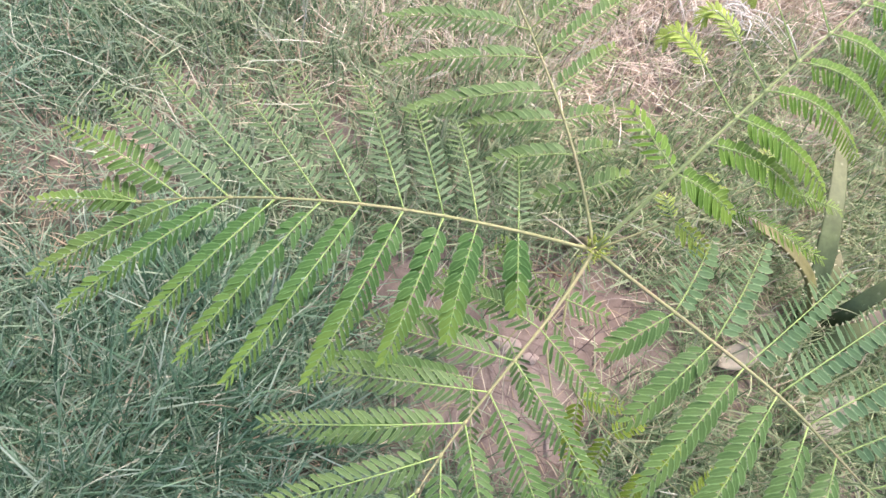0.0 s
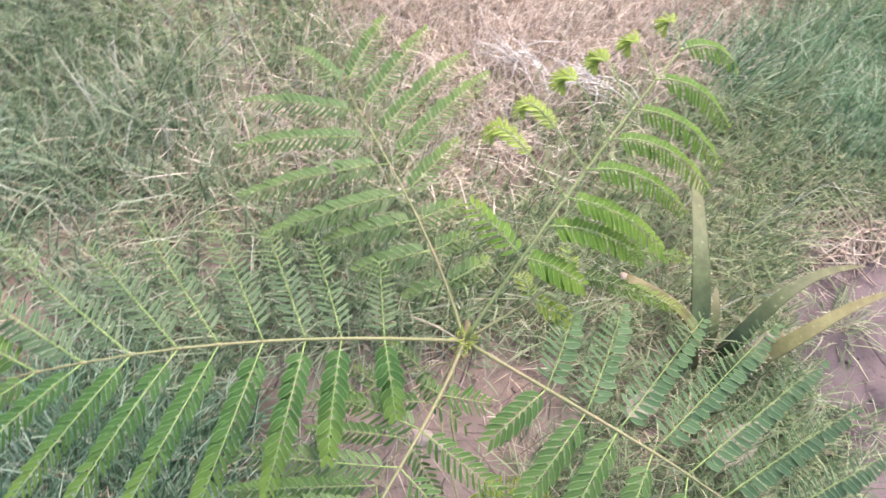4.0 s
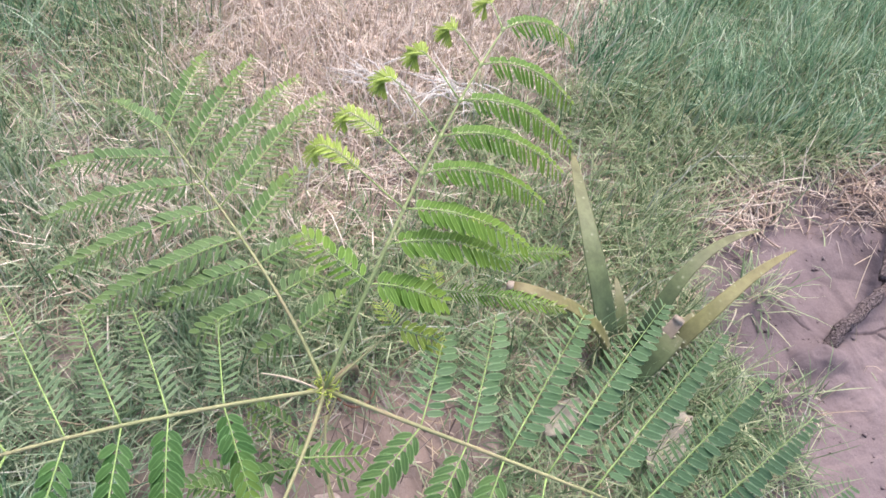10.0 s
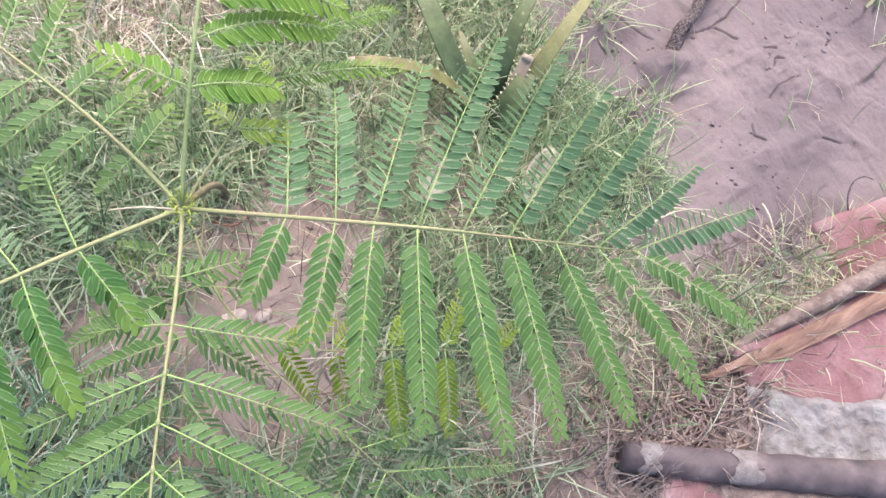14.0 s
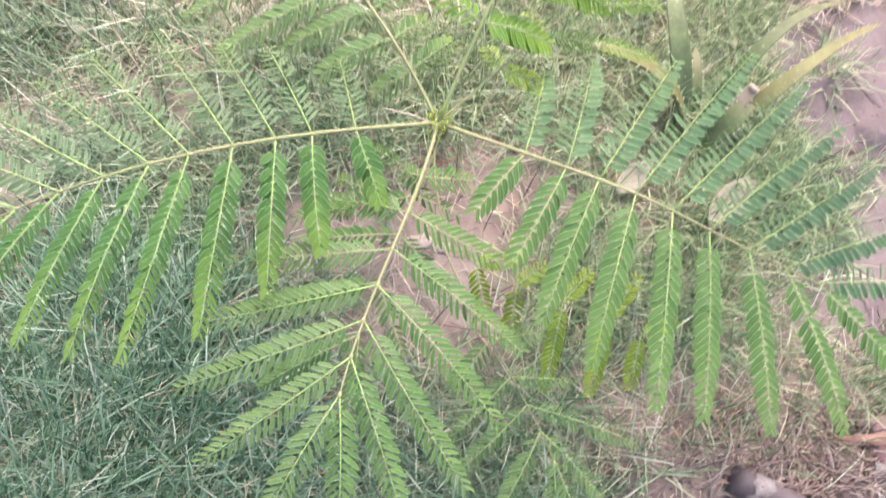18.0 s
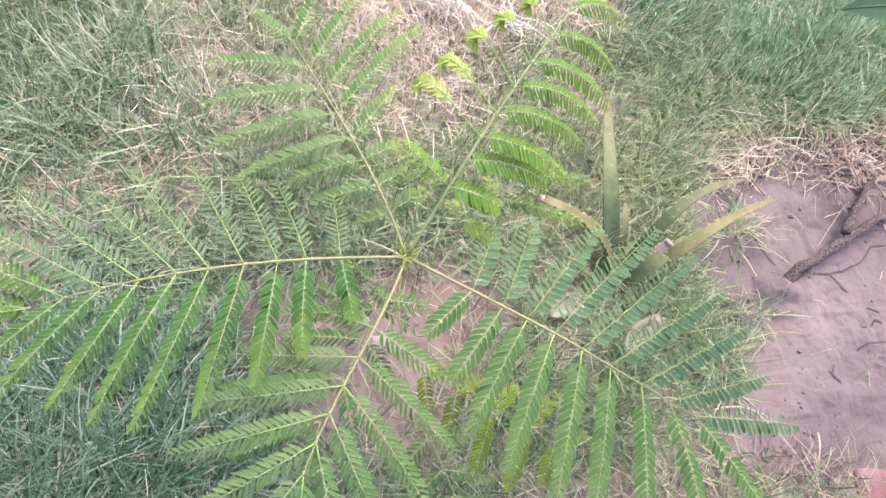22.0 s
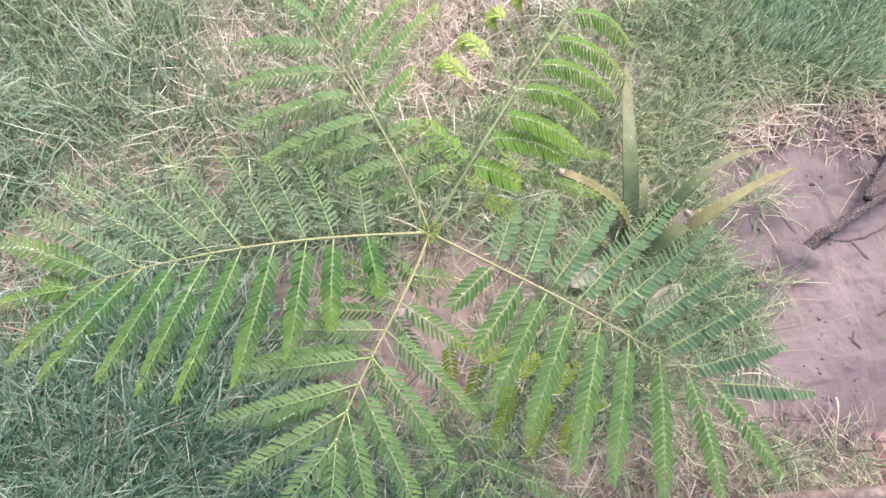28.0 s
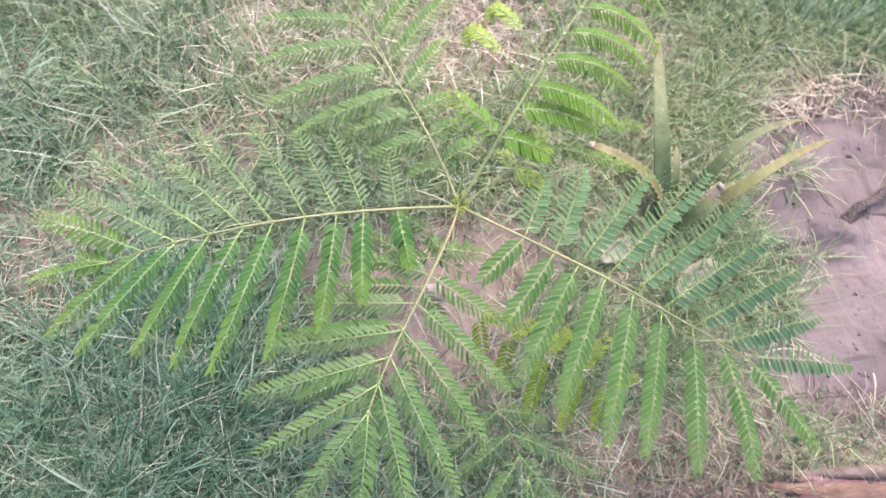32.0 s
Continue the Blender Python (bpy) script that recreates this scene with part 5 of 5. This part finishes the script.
# ---- broad-leaved weed at the back ----
def toothed_leaf(parent, base, heading, long, wide, droop, roll, label=""):
    """A broad leaf with deep, pointed, uneven teeth and sunken side veins."""
    g = Geo()
    a = radians(heading)
    flat, side = Vector((math.cos(a), math.sin(a), 0)), Vector((-math.sin(a), math.cos(a), 0))
    up = (Vector((0, 0, 1)) + side * roll).normalized()
    side = up.cross(flat).normalized()
    n, lobes = 57, 8.0
    verts, uv, faces = [], [], []
    for i in range(n):
        s = i / (n - 1)
        env = math.sin(math.pi * min(1, 0.03 + 0.97 * s) ** 0.62) ** 0.85
        mid = base + flat * (long * s) - Vector((0, 0, 1)) * (droop * long * s * s)
        for t in (-1, -0.66, -0.33, 0, 0.33, 0.66, 1):
            ph = (s * lobes + (0.23 if t > 0 else 0.0) + 0.25 * noise.noise(Vector((heading, s * 3, t > 0)))) % 1
            tooth = 0.8 + 0.2 * (ph / 0.75 if ph < 0.75 else (1 - ph) / 0.25)
            w = wide * 0.5 * env * (1 + (tooth - 1) * t * t) + 0.0004
            vein = 0.03 * wide * env * (abs(((s - 0.16 * abs(t)) * lobes) % 1 - 0.5) * 2 - 0.5)
            verts.append(mid + side * (w * t) + up * (0.11 * w * abs(t) + vein * (0.3 + 0.7 * abs(t))) + flat * (0.12 * long * abs(t) * env * (1 - s)))
            uv.append((s, 0.2 + 0.7 * abs(t)))
    for i in range(n - 1):
        for j in range(6):
            q = i * 7 + j
            faces.append((q, q + 7, q + 8, q + 1))
    g.add(verts, faces, 0, uv)
    leaf = under(parent, "leaf", g, [M_WEED], label)
    g = Geo()
    g.tube([base + flat * (long * s) - Vector((0, 0, 1)) * (droop * long * s * s) + up * 0.0005 for s in (-0.12, 0.0, 0.25, 0.5, 0.75, 0.97)], [0.0011, 0.0010, 0.0009, 0.0007, 0.0005, 0.0003], 5)
    under(leaf, "midrib", g, [M_WEED_STEM], "pale midrib")
    return leaf


weed = thing("broadleaf_weed", (1.06, 0.26, 0.0), "tall dark green weed with broad toothed leaves leaning over the turf", "plant")
g = Geo()
g.tube([bezier(((1.06, 0.26, -0.01), (1.02, 0.22, 0.52), (0.62, 0.05, 0.55), (0.312, 0.050, 0.530)), i / 20) for i in range(21)], [0.0045 - 0.00016 * i for i in range(21)], 8, wobble=0.25)
under(weed, "stem", g, [M_WEED_STEM])
WEED_LEAVES = ((0.312, 0.050, 0.530, 168, 0.048, 0.026, 0.30, 0.2), (0.316, 0.047, 0.528, -88, 0.042, 0.022, 0.90, 0.5), (0.334, 0.046, 0.526, -112, 0.046, 0.030, 0.80, -0.2),
               (0.368, 0.050, 0.534, -113, 0.088, 0.060, 0.35, 0.0), (0.312, 0.050, 0.532, 78, 0.074, 0.050, 0.10, 0.1), (0.338, 0.052, 0.536, 58, 0.086, 0.058, 0.10, 0.0),
               (0.366, 0.052, 0.528, 52, 0.086, 0.056, 0.20, -0.1), (0.350, 0.048, 0.520, -74, 0.066, 0.050, 0.50, 0.2), (0.388, 0.048, 0.530, -70, 0.080, 0.060, 0.40, 0.1),
               (0.403, 0.048, 0.534, 36, 0.100, 0.062, 0.20, 0.0), (0.408, 0.044, 0.522, -96, 0.098, 0.062, 0.45, -0.1), (0.432, 0.046, 0.534, -60, 0.100, 0.066, 0.30, 0.1),
               (0.440, 0.046, 0.532, 60, 0.095, 0.062, 0.20, 0.0), (0.470, 0.046, 0.534, -100, 0.107, 0.066, 0.40, 0.1), (0.478, 0.048, 0.536, 40, 0.099, 0.060, 0.20, 0.0),
               (0.530, 0.056, 0.534, -80, 0.107, 0.066, 0.35, 0.0), (0.560, 0.060, 0.530, 100, 0.099, 0.058, 0.20, 0.0))
for x, y, z, heading, long, wide, droop, roll in WEED_LEAVES:
    toothed_leaf(weed, Vector((x, y, z)), heading, long, wide, droop, roll)
for x in (0.316, 0.334, 0.367, 0.404):
    g = Geo()
    for k in range(9):
        d = Vector((math.cos(k * 2.4), math.sin(k * 2.4), 0.5 + 0.1 * k)).normalized()
        root = Vector((x, 0.049, 0.531))
        g.tube([root, root + d * 0.003, root + d * 0.0065], [0.0008, 0.0006, 0.0002], 5)
    under(weed, "bud_tuft", g, [M_DEADSTALK], "small pale bud tuft on the stem")


# ---- loose twigs ----
def twig(points, radius, mat, label):
    g = Geo()
    ctrl = [(x, y, z_at(x, y) + z) for x, y, z in points]
    n = 14
    g.tube([bezier(ctrl, i / n) for i in range(n + 1)], [radius * (1 - 0.5 * i / n) for i in range(n + 1)], 6, wobble=0.5)
    ob = part("twig", g, [mat])
    return tagged(ob, label, "twig", "twigs on the turf")


twig(((-0.351, -0.112, 0.02), (-0.345, -0.13, 0.026), (-0.354, -0.15, 0.026), (-0.349, -0.178, 0.018)), 0.0016, M_DEADSTALK, "short bleached twig lying in green grass")
twig(((-0.383, -0.150, 0.02), (-0.386, -0.162, 0.026), (-0.392, -0.178, 0.024), (-0.394, -0.198, 0.016)), 0.0013, M_DEADSTALK, "short bleached twig lying in green grass")
twig(((0.643, 0.476, 0.022), (0.67, 0.452, 0.028), (0.70, 0.447, 0.028), (0.725, 0.442, 0.02)), 0.0022, M_DEADSTALK, "bent whitish twig lying on the lush grass")
twig(((-0.428, 0.293, 0.02), (-0.41, 0.305, 0.026), (-0.40, 0.308, 0.026), (-0.385, 0.318, 0.02)), 0.0016, M_DEADSTALK, "bleached twig lying across the turf")
twig(((-0.457, 0.544, 0.02), (-0.448, 0.53, 0.026), (-0.44, 0.52, 0.026), (-0.429, 0.508, 0.02)), 0.0018, M_DEADSTALK, "bleached twig lying across the turf")
twig(((0.020, 0.078, 0.004), (0.030, 0.046, 0.010), (0.052, 0.046, 0.012), (0.064, 0.070, 0.006)), 0.0012, M_SCAR_DARK, "dark reddish curled twig on bare clay")
twig(((-0.06, 0.085, 0.004), (-0.045, 0.095, 0.012), (-0.02, 0.098, 0.012), (0.0, 0.09, 0.004)), 0.0014, M_DEADSTALK, "pale dry twig on bare clay")
twig(((0.30, -0.33, 0.012), (0.27, -0.352, 0.012), (0.23, -0.382, 0.012), (0.195, -0.41, 0.008)), 0.0016, M_LITTER_WOOD, "thin reddish brown twig beside the brick")


def wisp_tuft(place, label, seed):
    """A loose bundle of bleached grass stalks lying on the straw."""
    r = random.Random(seed)
    e = thing("dry_grass_tuft", (place[0], place[1], z_at(*place)), label, "dry grass", "dry tufts on the straw")
    for k in range(26):
        a = r.gauss(2.5, 0.55) + (math.pi if r.random() < 0.25 else 0)
        long = r.uniform(0.03, 0.075)
        p = Vector((place[0] + r.gauss(0, 0.01), place[1] + r.gauss(0, 0.008), z_at(*place) + r.uniform(0.02, 0.045)))
        d, c = Vector((math.cos(a), math.sin(a), r.uniform(-0.2, 0.15))), r.uniform(-0.35, 0.35) * long
        n = Vector((-d.y, d.x, 0))
        g = Geo()
        g.tube([p, p + d * (0.35 * long) + n * (0.4 * c) + Vector((0, 0, 0.006)), p + d * (0.7 * long) + n * c, p + d * long + n * (1.6 * c) - Vector((0, 0, 0.006))], [0.0009, 0.0008, 0.0006, 0.0003], 5, wobble=0.2)
        under(e, "stalk", g, [M_WISP])
    return e


wisp_tuft((0.240, 0.408), "whitish bundle of dead grass stalks lying on straw", 4)
wisp_tuft((0.150, 0.446), "whitish dead grass stalks spread over pink straw", 9)


twig(((0.402, -0.158, 0.03), (0.44, -0.15, 0.036), (0.48, -0.168, 0.034), (0.516, -0.207, 0.02)), 0.0012, M_DEADSTALK, "pale dead grass stalk lying at the edge of the mud")
twig(((0.44, -0.152, 0.03), (0.47, -0.165, 0.034), (0.51, -0.225, 0.03), (0.53, -0.292, 0.02)), 0.0012, M_DEADSTALK, "long pale dead grass stalk running towards the bricks")
twig(((0.55, -0.202, 0.02), (0.546, -0.22, 0.026), (0.537, -0.235, 0.026), (0.533, -0.252, 0.016)), 0.0014, M_DEADSTALK, "short tan dead stalk at the edge of the mud")
twig(((0.546, -0.268, 0.008), (0.551, -0.243, 0.02), (0.58, -0.238, 0.02), (0.612, -0.246, 0.006)), 0.0012, M_BARK, "thin dark root bent in an arch over the mud")
twig(((0.652, -0.264, 0.008), (0.662, -0.232, 0.022), (0.688, -0.232, 0.022), (0.712, -0.25, 0.006)), 0.0012, M_BARK, "thin dark root bent in an arch over the mud")
twig(((0.49, 0.072, 0.012), (0.468, 0.05, 0.03), (0.434, 0.036, 0.034), (0.404, 0.01, 0.026)), 0.0011, M_DEADSTALK, "bleached stalk leaning beside the aloe")
twig(((0.55, 0.27, 0.03), (0.555, 0.25, 0.036), (0.57, 0.235, 0.034), (0.59, 0.222, 0.02)), 0.0011, M_DEADSTALK, "bleached stalk lying at the edge of the grass")


def root_tangle(cx, cy, rx, ry, count, label, seed, mat=None):
    """A mat of curved dry grass roots hanging together at the rim of the mud."""
    r = random.Random(seed)
    e = thing("root_tangle", (cx, cy, z_at(cx, cy)), label, "dry roots", "root tangles at the mud")
    for k in range(count):
        x, y = cx + rx * r.gauss(0, 0.5), cy + ry * r.gauss(0, 0.5)
        a, long, c = r.uniform(0, 2 * math.pi), r.uniform(0.025, 0.075), r.uniform(-0.03, 0.03)
        d, n = Vector((math.cos(a), math.sin(a), 0)), Vector((-math.sin(a), math.cos(a), 0))
        ends = []
        for u in (-0.5, -0.17, 0.17, 0.5):
            q = Vector((x, y, 0)) + d * (u * long) + n * (c * (1 - 4 * u * u) + r.uniform(-0.003, 0.003))
            ends.append((q.x, q.y, z_at(q.x, q.y) + r.uniform(0.004, 0.02) * (1.4 - abs(u) * 2)))
        g = Geo()
        g.tube([bezier(ends, i / 9) for i in range(10)], [0.0013 - 0.00007 * i for i in range(10)], 5, wobble=0.3)
        under(e, "root", g, [mat or M_ROOT])
    return e


root_tangle(0.765, 0.175, 0.085, 0.045, 90, "tangled pale brown dry roots along the rim of the mud", 21)
root_tangle(0.575, 0.195, 0.06, 0.04, 40, "sparse tangle of tan dry roots on pink soil", 22)
root_tangle(0.32, -0.325, 0.11, 0.045, 110, "tangled reddish brown dry roots beside the bricks", 23, M_LITTER_WOOD)
root_tangle(0.85, 0.06, 0.04, 0.05, 30, "few tan dry roots on dried mud", 24)
